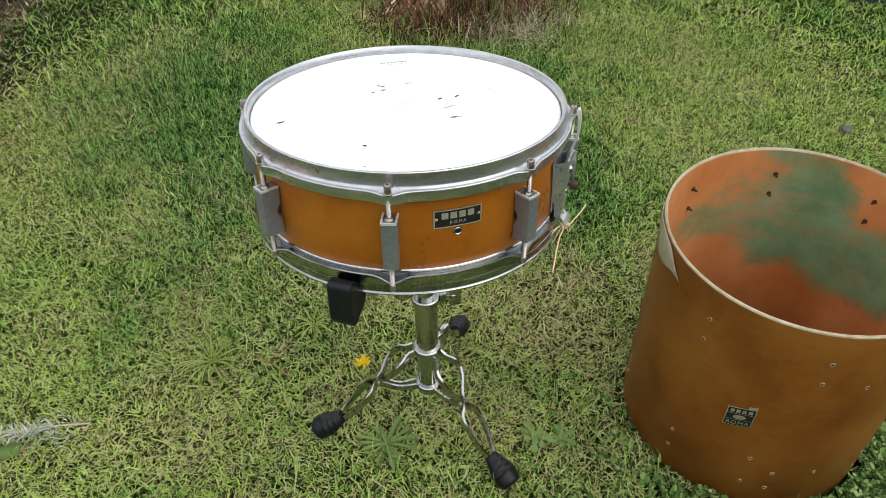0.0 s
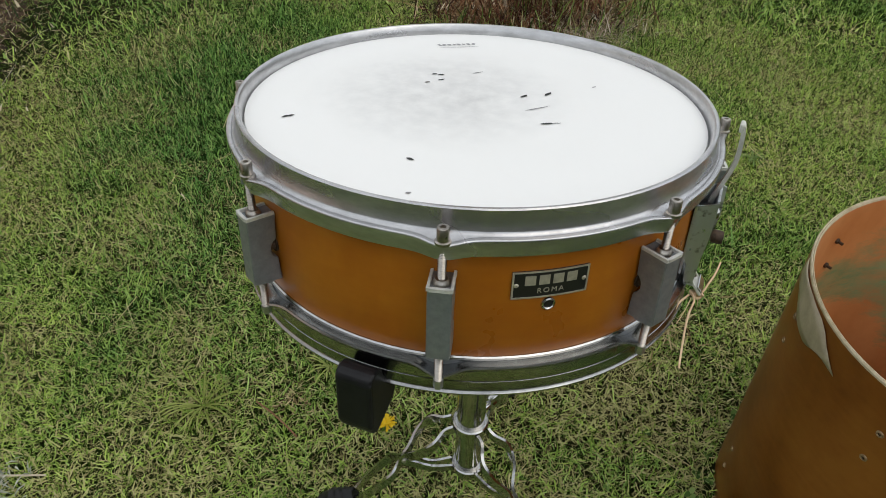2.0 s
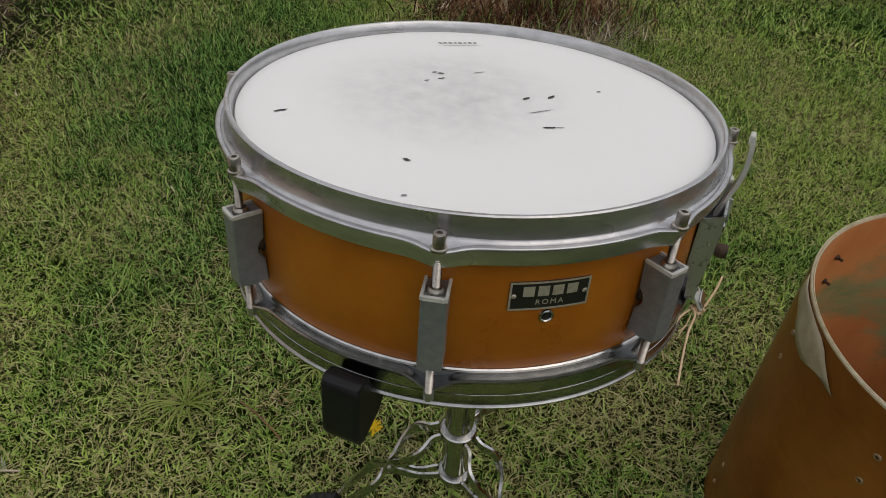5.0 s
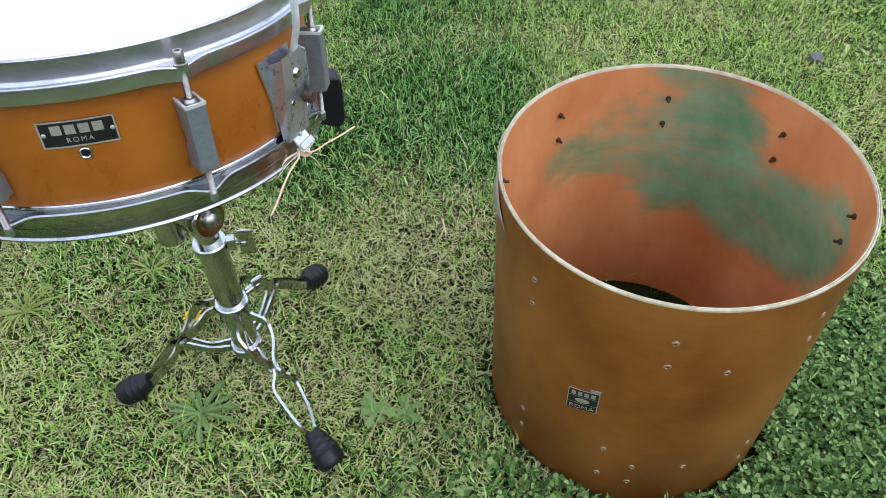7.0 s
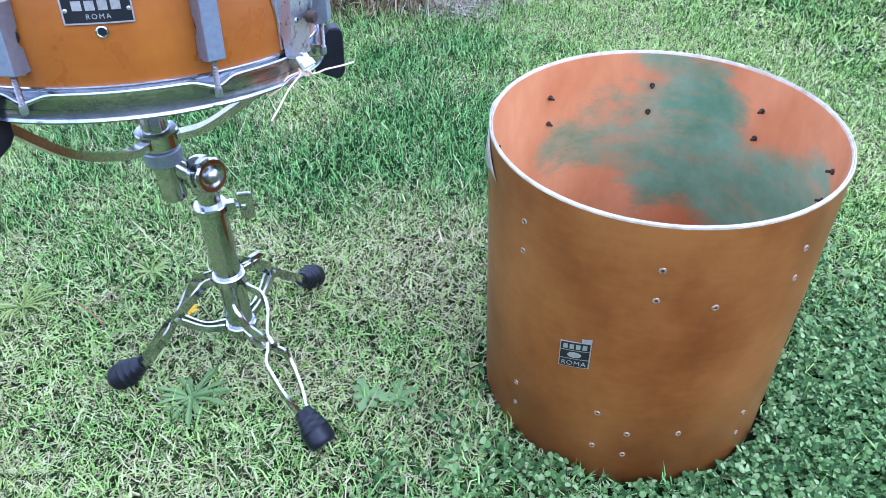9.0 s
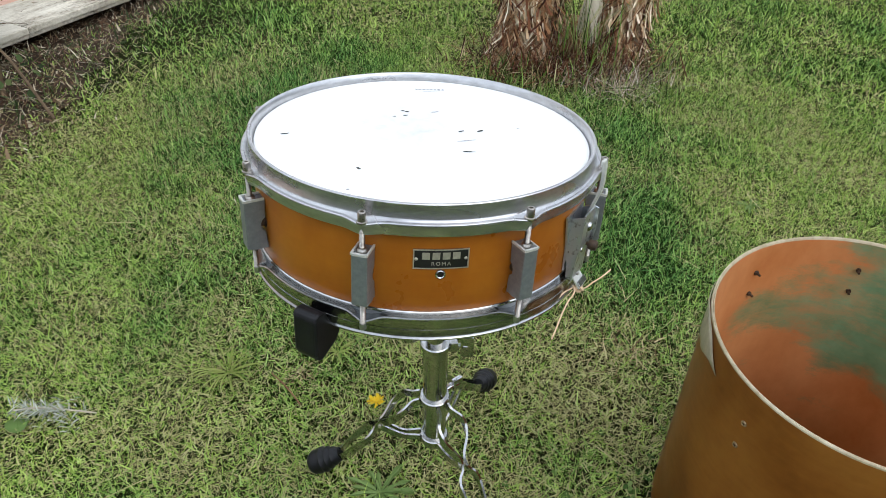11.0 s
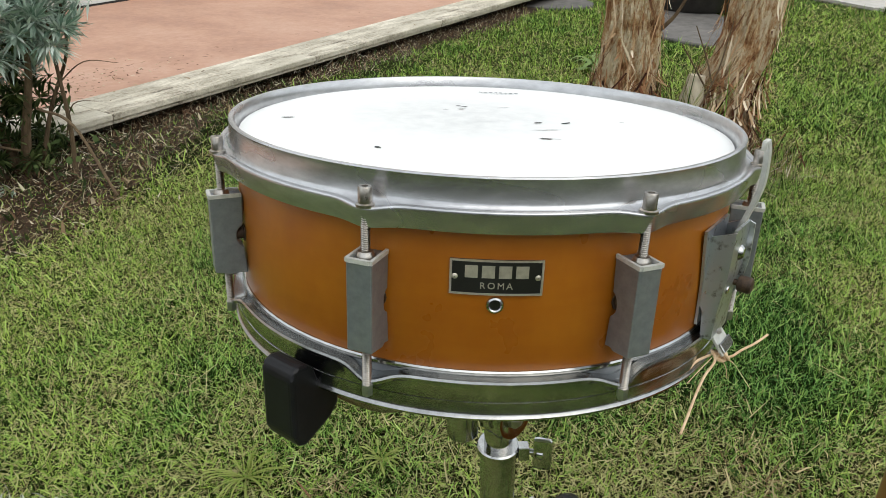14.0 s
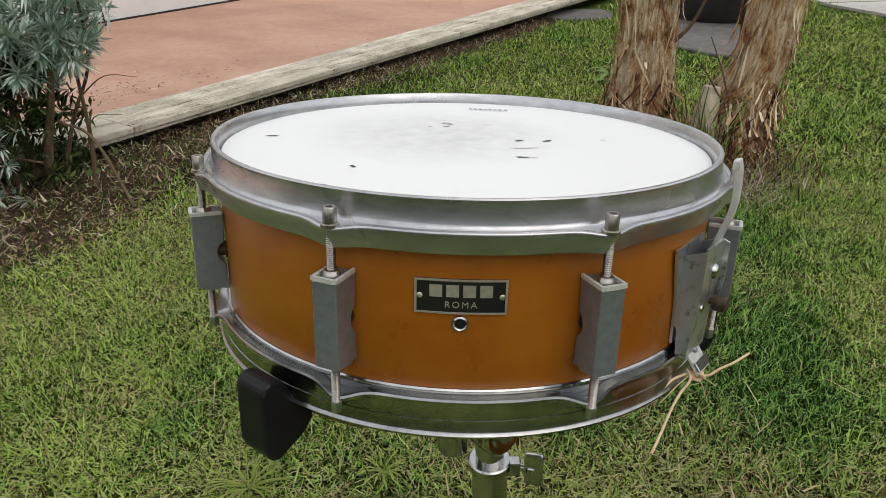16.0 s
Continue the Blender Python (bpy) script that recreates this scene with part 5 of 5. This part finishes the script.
tufts = []
while len(tufts) < 340 * 34:
    c = (srg.uniform(-0.48, 0.30), srg.uniform(-0.25, 0.26), srg.uniform(0.34, 0.90))
    if ((c[0] + 0.08) / 0.375) ** 2 + ((c[1] - 0.01) / 0.25) ** 2 + ((c[2] - 0.61) / 0.28) ** 2 > srg.uniform(0.8, 1.1):
        continue
    tufts += whorl(c, (c[0] * 0.9 + srg.gauss(0, 0.4), c[1] - 0.25 + srg.gauss(0, 0.4), 0.4), 34, 0.055, 0.0085)
for k in range(46):
    c = (srg.uniform(-0.40, 0.0), srg.uniform(-0.24, -0.06), srg.uniform(0.03, 0.30))
    tufts += whorl(c, (c[0] + srg.gauss(0, 0.5), -0.5, 0.1), 26, 0.045, 0.0075)
for c, w in (((0.25, -0.03, 0.47), (0.9, -0.2, 0.25)), ((0.19, -0.06, 0.50), (0.5, -0.5, 0.5)), ((0.13, -0.08, 0.46), (0.2, -0.7, 0.3)), ((-0.02, -0.12, 0.44), (-0.1, -0.7, 0.4)), ((0.05, -0.10, 0.52), (0.1, -0.5, 0.7)), ((0.22, -0.05, 0.42), (0.8, -0.4, -0.1)), ((0.08, -0.12, 0.40), (0.3, -0.6, -0.1))):
    tufts += whorl(c, w, 70, 0.070, 0.0095)
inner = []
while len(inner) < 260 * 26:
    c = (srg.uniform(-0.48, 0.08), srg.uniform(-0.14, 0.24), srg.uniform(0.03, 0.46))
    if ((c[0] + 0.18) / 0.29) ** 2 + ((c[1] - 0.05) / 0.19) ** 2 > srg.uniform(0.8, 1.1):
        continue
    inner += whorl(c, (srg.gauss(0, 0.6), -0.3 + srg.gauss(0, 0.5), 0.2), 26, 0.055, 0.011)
tagged(part("inner_foliage", join(*inner), DARKLEAF, bush, "dense leaves inside the shrub, coloured dark for shade"), kind="stuff")
tagged(part("foliage", join(*tufts), NEEDLE, bush, "tufts of narrow silver-green leaves"), kind="stuff")
TAPER = np.linspace(0.0026, 0.0007, len(rounded([(0, 0, 0), (0, 0, 1), (0, 1, 1)], 5)))
tw = [tube(rounded([(0.15, 0.0, 0.15), (0.22, -0.05, 0.26), (0.31, -0.06, 0.27)], 5), TAPER, 6), tube(rounded([(0.16, 0.0, 0.30), (0.24, 0.03, 0.36), (0.33, 0.05, 0.35)], 5), TAPER, 6),
      tube(rounded([(0.10, -0.02, 0.24), (0.24, -0.12, 0.22), (0.36, -0.22, 0.05)], 6), 0.0042, 6), tube(rounded([(0.02, -0.03, 0.12), (-0.05, -0.12, 0.16), (-0.09, -0.18, 0.03)], 6), 0.004, 6)]
for t in tw:
    part("dead_twig", t, WOOD, bush)
broad = []
for k in range(46):
    x, y, z, l = srg.gauss(0.19, 0.07), srg.gauss(-0.08, 0.07), srg.uniform(0.015, 0.15), srg.uniform(0.016, 0.036)
    a, tip = srg.uniform(0, 6.28), srg.uniform(-0.7, 0.7)
    d, sd = Vector((math.cos(a), math.sin(a), tip)) * l / 2, Vector((-math.sin(a), math.cos(a), srg.uniform(-0.6, 0.6))) * l / 3
    mid = Vector((x, y, z - l * 0.12))
    v = [tuple(Vector((x, y, z)) + q) for q in (-d, -d * 0.2 - sd, d * 0.6 - sd * 0.7, d, d * 0.6 + sd * 0.7, -d * 0.2 + sd)] + [tuple(mid)]
    broad.append((v, [(k2, (k2 + 1) % 6, 6) for k2 in range(6)]))
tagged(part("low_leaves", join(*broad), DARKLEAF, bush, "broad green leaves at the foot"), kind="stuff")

# ---------------------------------------------------------------- pot, tub, iron frame
pot = thing("planter_bowl", "dark round planter bowl on a grey slab", "plant pot", m=Matrix.Translation((1.72, 4.25, 0.021)) @ Matrix.Diagonal((1.3, 1.3, 1.3, 1)))
part("bowl", lathe([(0.0002, 0.0), (0.20, 0.0), (0.215, 0.012), (0.27, 0.16), (0.285, 0.20), (0.262, 0.20), (0.25, 0.17), (0.0002, 0.15)], 48), POTMAT, pot)
part("rim", lathe([(0.262, 0.195), (0.295, 0.195), (0.300, 0.205), (0.298, 0.222), (0.285, 0.228), (0.262, 0.222)], 48, True), KERB, pot, "paler thick rim")
tub = thing("garden_tub", "dark teal plastic garden tub with a pale stripe", "plastic tub", m=Matrix.Translation((2.22, 1.30, 0)))
part("tub_body", lathe([(0.0002, 0.0), (0.16, 0.0), (0.175, 0.010), (0.215, 0.30), (0.205, 0.30), (0.168, 0.02), (0.0002, 0.015)], 40), TUB, tub)
part("tub_rim", lathe([(0.205, 0.292), (0.226, 0.292), (0.229, 0.300), (0.226, 0.310), (0.205, 0.310)], 40, True), TUB, tub)
sv = [tuple(polar(0.186 + 0.038 * z / 0.28, az, 0.02 + z)) for az in np.linspace(-78, -70, 4) for z in (0.06, 0.26)]
part("stripe", (sv, [(0, 2, 3, 1), (2, 4, 5, 3), (4, 6, 7, 5)]), PLASTER, tub, "pale stripe")
rack = thing("metal_rack", "small dark metal frame standing against the wall", "metal frame", m=turn @ Matrix.Translation((0.95, 2.18, PATIO_Z)))
for x in (-0.30, 0.0, 0.22):
    part("leg", tube([(x, 0, 0), (x - 0.04, 0.03, 0.7)], 0.007, 8), IRON, rack)
part("crossbar", tube([(-0.32, 0.0, 0.16), (0.20, 0.0, 0.16)], 0.006, 8), IRON, rack)
part("crossbar", tube([(-0.36, 0.03, 0.68), (0.20, 0.03, 0.68)], 0.007, 8), IRON, rack)

# ---------------------------------------------------------------- small plants on the lawn
def rosette(x, y, n, length, width, seed, label, climb=1.0, material=LAWNWEED):
    r = random.Random(seed)
    plant = tagged(thing("weed", label, "weed", "weeds in the lawn", "", Matrix.Translation((x, y, 0))))
    for k in range(n):
        a = 2 * math.pi * k / n + r.uniform(-0.25, 0.25)
        l, lift = length * r.uniform(0.65, 1.1), climb * r.uniform(0.15, 0.55)
        d, s = Vector((math.cos(a), math.sin(a), 0)), Vector((-math.sin(a), math.cos(a), 0))
        v = []
        for f, w in ((0, 0.15), (0.3, 0.6), (0.55, 0.42), (0.75, 0.8), (1.0, 0.05)):
            c = d * l * f + Vector((0, 0, 0.012 + l * lift * math.sin(f * 2.4) * 0.6))
            v += [tuple(c - s * w * width / 2), tuple(c + Vector((0, 0, -0.002))), tuple(c + s * w * width / 2)]
        part("leaf", (v, [(3 * i + j, 3 * i + j + 1, 3 * i + j + 4, 3 * i + j + 3) for i in range(4) for j in (0, 1)]), material, plant)


rosette(-0.070, -0.012, 17, 0.058, 0.012, 1, "green toothed dandelion rosette in the grass", 0.7)
rosette(-0.335, 0.276, 26, 0.064, 0.0040, 2, "pale narrow-leaved weed rosette in the grass", 1.0, PALEWEED)
rosette(-0.133, 0.305, 16, 0.042, 0.005, 3, "green narrow-leaved weed rosette in the grass", 1.0, PALEWEED)
rosette(0.175, -0.090, 8, 0.034, 0.019, 4, "broad-leaved plantain rosette in the grass")
rosette(0.215, -0.105, 7, 0.030, 0.017, 5, "broad-leaved plantain rosette in the grass")
rosette(-0.63, -0.05, 10, 0.05, 0.011, 6, "green dandelion rosette in the grass")
rosette(0.92, 0.68, 10, 0.04, 0.009, 7, "pale narrow-leaved weed rosette in the grass")
rosette(0.73, 2.68, 22, 0.15, 0.045, 8, "green leafy weed beside the tree foot", 1.4)
rosette(0.80, 2.76, 16, 0.12, 0.045, 9, "green leafy weed beside the tree foot", 1.5)

dandelion = thing("dandelion", "single yellow dandelion flower in the grass", "flower", m=Matrix.Translation((-0.065, 0.160, 0)) @ Matrix.Diagonal((1.2, 1.2, 1.15, 1)))
part("stalk", tube([(0, 0, 0), (0.002, 0.001, 0.016), (0, 0, 0.026)], 0.0014, 6), WEED, dandelion)
pet = []
drg = random.Random(2)
for k in range(70):
    a, f = drg.uniform(0, 6.28), drg.random()
    d, s = Vector((math.cos(a), math.sin(a), 0.9 - 0.85 * f)).normalized(), Vector((-math.sin(a), math.cos(a), 0)) * 0.0011
    c, l = Vector((0, 0, 0.026)), 0.006 + 0.008 * f
    pet.append(([tuple(c - s * 0.5), tuple(c + s * 0.5), tuple(c + d * l + s), tuple(c + d * l - s)], [(0, 1, 2, 3)]))
part("petals", join(*pet), PETAL, dandelion, "yellow petals")

twig = thing("fallen_twig", "thin reddish twig lying across the grass", "twig", m=Matrix.Translation((-0.226, 0.216, 0.020)))
part("twig_stem", tube(rounded([(-0.027, 0.040, 0.002), (-0.006, 0.012, 0.004), (0.010, -0.012, 0.003), (0.027, -0.039, 0.0)], 5), 0.0013, 6), TWIGSKIN, twig)
leaf_thing = thing("fallen_leaf", "single rounded green leaf lying in the grass", "leaf", m=Matrix.Translation((-0.675, 0.194, 0.020)))
lr = [0.019 * (1 - 0.25 * math.cos(a)) for a in [2 * math.pi * k / 14 for k in range(14)]]
lv = [(r * math.cos(2 * math.pi * k / 14), 0.8 * r * math.sin(2 * math.pi * k / 14), 0.004 * math.cos(4 * math.pi * k / 14)) for k, r in enumerate(lr)] + [(0, 0, -0.002)]
blade_part = part("leaf_blade", (lv, [(k, (k + 1) % 14, 14) for k in range(14)]), WEED, leaf_thing)
blade_part.modifiers.new("thickness", "SOLIDIFY").thickness = 0.0005
# a small dark lump added where a dark leaf lies
bm = bmesh.new()
bmesh.ops.create_icosphere(bm, subdivisions=3, radius=1.0)
for v in bm.verts:
    v.co *= 1 + 0.30 * noise.noise(v.co * 1.7)
    v.co = Vector((v.co.x * 0.018, v.co.y * 0.014, v.co.z * 0.012 + 0.012))
tagged(part("stone", bm, DARKSLAB, None, "", Matrix.Translation((1.40, 0.50, 0.002)) @ Matrix.Rotation(0.5, 4, "Z")), "small dark lump in the lawn in place of a leaf", "stone")
sprig = thing("fallen_sprig", "broken silvery sprig lying on the grass", "twig", m=Matrix.Translation((-0.62, 0.213, 0.022)))
part("stem", tube(rounded([(-0.075, 0.012, 0), (-0.02, 0.004, 0.008), (0.07, -0.012, 0.0)], 5), 0.0014, 6), PALEWOOD, sprig)
sp = []
for k in range(26):
    f = k / 25
    sp += whorl((-0.075 + 0.10 * f, 0.012 - 0.02 * f, 0.008), (-0.4, srg.gauss(0, 0.8), 0.5), 7, 0.030, 0.0027)
tagged(part("sprig_leaves", join(*sp), SPRIGLEAF, sprig), kind="stuff")

# ---------------------------------------------------------------- grass, clover, litter
def scatter(x0, x1, y0, y1, density):
    n = int((x1 - x0) * (y1 - y0) * density)
    return np.stack([rng.uniform(x0, x1, n), rng.uniform(y0, y1, n), np.zeros(n)], 1)


def free_lawn(p):
    """Keep what grows on open lawn."""
    d, bed_here = in_bed(p)
    chance = np.where(bed_here > 0, 0.38 + 0.45 * np.exp(-bed_here / 0.15), 1 - 0.30 * np.exp(np.minimum(bed_here, 0) / 0.05)) * np.clip(0.12 + (d - 0.03) / 0.07, 0.12, 1)
    keep = (d > 0.02) & (rng.random(len(p)) < chance)
    keep &= p[:, 0] < pave_edge(p[:, 1]) + rng.normal(0, 0.02, len(p))
    for cx, cy, rx, ry in SLABS:
        keep &= ((p[:, 0] - cx) / rx) ** 2 + ((p[:, 1] - cy) / ry) ** 2 > 0.9
    keep &= np.hypot(p[:, 0] - TC.x, p[:, 1] - TC.y) > TR + 0.004
    keep &= np.hypot(p[:, 0] - 2.22, p[:, 1] - 1.30) > 0.17
    foot_of_tree = np.hypot((p[:, 0] - 0.72) / 1.45, p[:, 1] - 1.65)
    keep &= foot_of_tree > 0.16 + 0.16 * rng.random(len(p))
    among = np.exp(-(((p[:, 0] - 0.70) / 0.42) ** 2 + ((p[:, 1] + 0.43) / 0.24) ** 2)) + 0.3 * np.exp(-(((p[:, 0] - 0.98) / 0.2) ** 2 + ((p[:, 1] + 0.28) / 0.2) ** 2))
    keep &= rng.random(len(p)) > 0.75 * np.minimum(among, 1)
    return p[keep]


def lawn(name, r0, r1, density, size, wide, label, material=GRASS):
    """A ring of turf round the drums, thinning out across its rims."""
    cx, cy, far = 0.25, 0.55, r1 + 0.4
    p = scatter(cx - far, cx + far, cy - far, cy + far, density)
    r = np.hypot(p[:, 0] - cx, p[:, 1] - cy) + rng.normal(0, 0.06 + 0.04 * r1, len(p))
    p = free_lawn(p[(r >= r0) & (r < r1) & (rng.random(len(p)) < 0.35 + 0.65 * np.exp(np.minimum(p[:, 1] + 0.75, 0) / 0.5))])
    dry, lush = patches(p)
    n = len(p)
    # tone puts shade into the low blades' colour and pales the raised ones
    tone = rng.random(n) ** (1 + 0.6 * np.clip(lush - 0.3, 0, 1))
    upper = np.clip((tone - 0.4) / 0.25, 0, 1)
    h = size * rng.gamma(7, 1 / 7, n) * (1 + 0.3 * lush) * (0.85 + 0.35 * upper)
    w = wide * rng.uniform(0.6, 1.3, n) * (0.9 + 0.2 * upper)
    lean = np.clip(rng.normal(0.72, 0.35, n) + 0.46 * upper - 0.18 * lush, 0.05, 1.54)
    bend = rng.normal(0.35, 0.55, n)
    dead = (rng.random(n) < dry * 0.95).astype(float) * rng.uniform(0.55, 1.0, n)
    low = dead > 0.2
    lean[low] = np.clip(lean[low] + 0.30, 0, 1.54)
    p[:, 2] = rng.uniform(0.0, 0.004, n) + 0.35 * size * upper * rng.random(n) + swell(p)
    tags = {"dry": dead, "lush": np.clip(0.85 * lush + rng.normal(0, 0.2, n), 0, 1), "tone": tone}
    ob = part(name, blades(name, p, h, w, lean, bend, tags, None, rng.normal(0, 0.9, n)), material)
    return tagged(ob, label, "grass", kind="stuff")


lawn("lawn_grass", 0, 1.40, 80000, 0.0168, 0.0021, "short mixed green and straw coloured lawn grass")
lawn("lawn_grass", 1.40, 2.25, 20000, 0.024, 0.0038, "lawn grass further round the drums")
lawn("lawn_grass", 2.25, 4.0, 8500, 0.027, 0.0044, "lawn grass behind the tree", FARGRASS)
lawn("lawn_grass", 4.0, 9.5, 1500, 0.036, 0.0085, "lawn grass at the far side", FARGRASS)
# long straws lying on the turf
p = free_lawn(scatter(-1.2, 1.7, -0.8, 2.6, 45))
n = len(p)
p[:, 2] = 0.016 + rng.uniform(0, 0.012, n)
straws = part("straw", blades("straw", p, rng.uniform(0.04, 0.12, n), rng.uniform(0.0012, 0.0022, n), rng.uniform(1.45, 1.56, n), rng.normal(0, 0.1, n), {"dry": np.ones(n), "lush": np.zeros(n), "tone": rng.uniform(0.5, 1, n)}), GRASS)
tagged(straws, "long dead straws lying on the lawn", "straw", kind="stuff")
# taller tufts by the tree and along the kerb
p = np.concatenate([np.stack([rng.normal(0.74, 0.05, 160), rng.normal(1.60, 0.06, 160), np.zeros(160)], 1), np.stack([rng.uniform(0.36, 1.1, 500), rng.normal(1.50, 0.07, 500), np.zeros(500)], 1)])
n = len(p)
tuft = part("grass_tufts", blades("grass_tufts", p, np.where(np.arange(n) < 160, rng.uniform(0.12, 0.36, n), rng.uniform(0.04, 0.11, n)), rng.uniform(0.002, 0.005, n), rng.uniform(0.05, 0.5, n), rng.uniform(0.1, 0.7, n), {"dry": (rng.random(n) < 0.4) * 0.8, "lush": np.full(n, 0.5), "tone": rng.random(n)}), GRASS)
tagged(tuft, "long uncut grass tufts at the tree foot", "grass", kind="stuff")


def flakes(name, p, lengths, widths, material, label, rise=0.25, height=0.012):
    n = len(p)
    p = p.copy()
    p[:, 2] += rng.uniform(0.006, height, n) + swell(p)
    ob = part(name, blades(name, p, lengths, widths, np.pi / 2 - np.abs(rng.normal(0, rise, n)), rng.normal(0.15, 0.3, n), {}), material)
    return tagged(ob, label, "plant litter", kind="stuff")


q = scatter(-2.4, 0.6, 0.2, 5.6, 6500)
d, bed_here = in_bed(q)
q = q[(rng.random(len(q)) < np.where(bed_here > 0, 1.0, 0.6 * np.exp(np.minimum(bed_here, 0) / 0.08))) & (d > -0.12)]
q[:, 2] = 0.010
flakes("bed_litter", q, rng.gamma(2.0, 0.008, len(q)) + 0.005, rng.uniform(0.0012, 0.0055, len(q)), LITTER, "dry leaves and stalks on the bed", 0.5, 0.030)
q = scatter(-2.0, 0.0, 0.5, 3.0, 300)
d, bed_here = in_bed(q)
q = q[(bed_here > -0.15) & (d > 0)]
q[:, 2] = 0.016
flakes("bed_twigs", q, rng.gamma(2.5, 0.022, len(q)) + 0.015, rng.uniform(0.0010, 0.0028, len(q)), TWIGS, "bleached twigs and stalks scattered over the bed", 0.3, 0.045)
q = scatter(-2.0, 0.0, 0.5, 3.0, 160)
d, bed_here = in_bed(q)
q = q[(bed_here > -0.12) & (d > 0)]
q[:, 2] = 0.012
flakes("bed_leaves", q, rng.uniform(0.015, 0.04, len(q)), rng.uniform(0.007, 0.016, len(q)), LITTER, "curled dead leaves on the bed", 0.5, 0.03)
q = scatter(-2.0, 0.0, 0.4, 3.0, 520)
d, bed_here = in_bed(q)
q = q[(bed_here > -0.04) & (d > 0)]
q[:, 2] = 0.010
flakes("bed_weeds", q, rng.uniform(0.02, 0.055, len(q)), rng.uniform(0.004, 0.009, len(q)), DARKLEAF, "small dark green weeds among the litter", 0.7, 0.03)
q = np.stack([rng.normal(0.42, 0.06, 90), rng.normal(0.25, 0.05, 90), np.full(90, 0.006)], 1)
q = q[np.hypot(q[:, 0] - TC.x, q[:, 1] - TC.y) > TR + 0.01]
flakes("dead_grass", q, rng.uniform(0.012, 0.05, len(q)), rng.uniform(0.0014, 0.0032, len(q)), DEADGRASS, "patch of dead brown grass on the lawn", 0.3, 0.018)
q = np.stack([rng.normal(-0.194, 0.020, 80), rng.normal(0.245, 0.016, 80), np.full(80, 0.006)], 1)
flakes("dead_tuft", q, rng.uniform(0.006, 0.018, 80), rng.uniform(0.0012, 0.0026, 80), DEADGRASS, "small withered brown tuft in the lawn", 0.5, 0.014)
q = np.stack([rng.normal(0.80, 0.09, 420), rng.normal(1.40, 0.08, 420), np.full(420, 0.006)], 1)
flakes("straw_litter", q, rng.gamma(2.5, 0.025, 420) + 0.02, rng.uniform(0.0010, 0.0026, 420), TWIGS, "pale straws and twigs spilled from the tree foot", 0.5, 0.03)
ang, rad = rng.uniform(0, 2 * np.pi, 3600), np.abs(rng.normal(0, 0.10, 3600)) + 0.02
q = np.stack([0.72 + 1.6 * rad * np.cos(ang), 1.60 + rad * np.sin(ang), np.zeros(3600)], 1)
flakes("tree_litter", q, rng.uniform(0.03, 0.14, 3600), rng.uniform(0.0016, 0.0050, 3600), REDLITTER, "red-brown needles and twigs round the tree foot", 0.55, 0.05)
q = np.array([patio_point(rng.uniform(-1, 5), rng.gamma(1.4, 0.20), PATIO_Z + 0.004) for _ in range(120)])
q = np.concatenate([q, np.array([patio_point(rng.normal(0.22, 0.22), rng.normal(0.48, 0.12), PATIO_Z + 0.004) for _ in range(190)])])
flakes("patio_litter", q, rng.uniform(0.008, 0.035, len(q)), rng.uniform(0.004, 0.010, len(q)), LITTER, "bits of dry leaf on the patio", 0.1, 0.012)

# clover: three round leaflets on short stalks
def clover(count):
    out_v, out_f = [], []
    n = 0
    r = np.random.default_rng(3)
    while n < count:
        x, y = r.normal(0.66, 0.25), r.normal(-0.43, 0.17)
        if r.random() < 0.18:
            x, y = r.normal(0.96, 0.14), r.normal(-0.28, 0.16)
        if math.hypot(x - TC.x, y - TC.y) < TR + 0.008 or x < 0.12 or x > 1.6:
            continue
        z, size, turn0 = r.uniform(0.004, 0.026), r.uniform(0.0022, 0.0046), r.uniform(0, 6.28)
        fold, nod, lean_to = r.uniform(0.2, 0.9), r.uniform(0, 0.9), r.uniform(0, 6.28)
        for k in range(3):
            a = turn0 + k * 2.094 + r.normal(0, 0.15)
            cx, cy, tilt = x + math.cos(a) * size * 1.05, y + math.sin(a) * size * 1.05, r.uniform(-0.9, 1.2)
            base = len(out_v)
            for j in range(6):
                b = a + math.pi + j * math.pi / 3
                out_v.append((cx + size * math.cos(b), cy + size * math.sin(b), z + fold * size * abs(math.sin(b - a)) + tilt * size * (1 - math.cos(b - a)) * -0.5 + nod * (math.cos(lean_to) * (cx - x + size * math.cos(b)) + math.sin(lean_to) * (cy - y + size * math.sin(b)))))
            out_f.append((base, base + 1, base + 2, base + 3))
            out_f.append((base, base + 3, base + 4, base + 5))
        n += 1
    return out_v, out_f


tagged(part("clover", clover(9600), CLOVER), "dense patch of small clover leaves", "clover", kind="stuff")
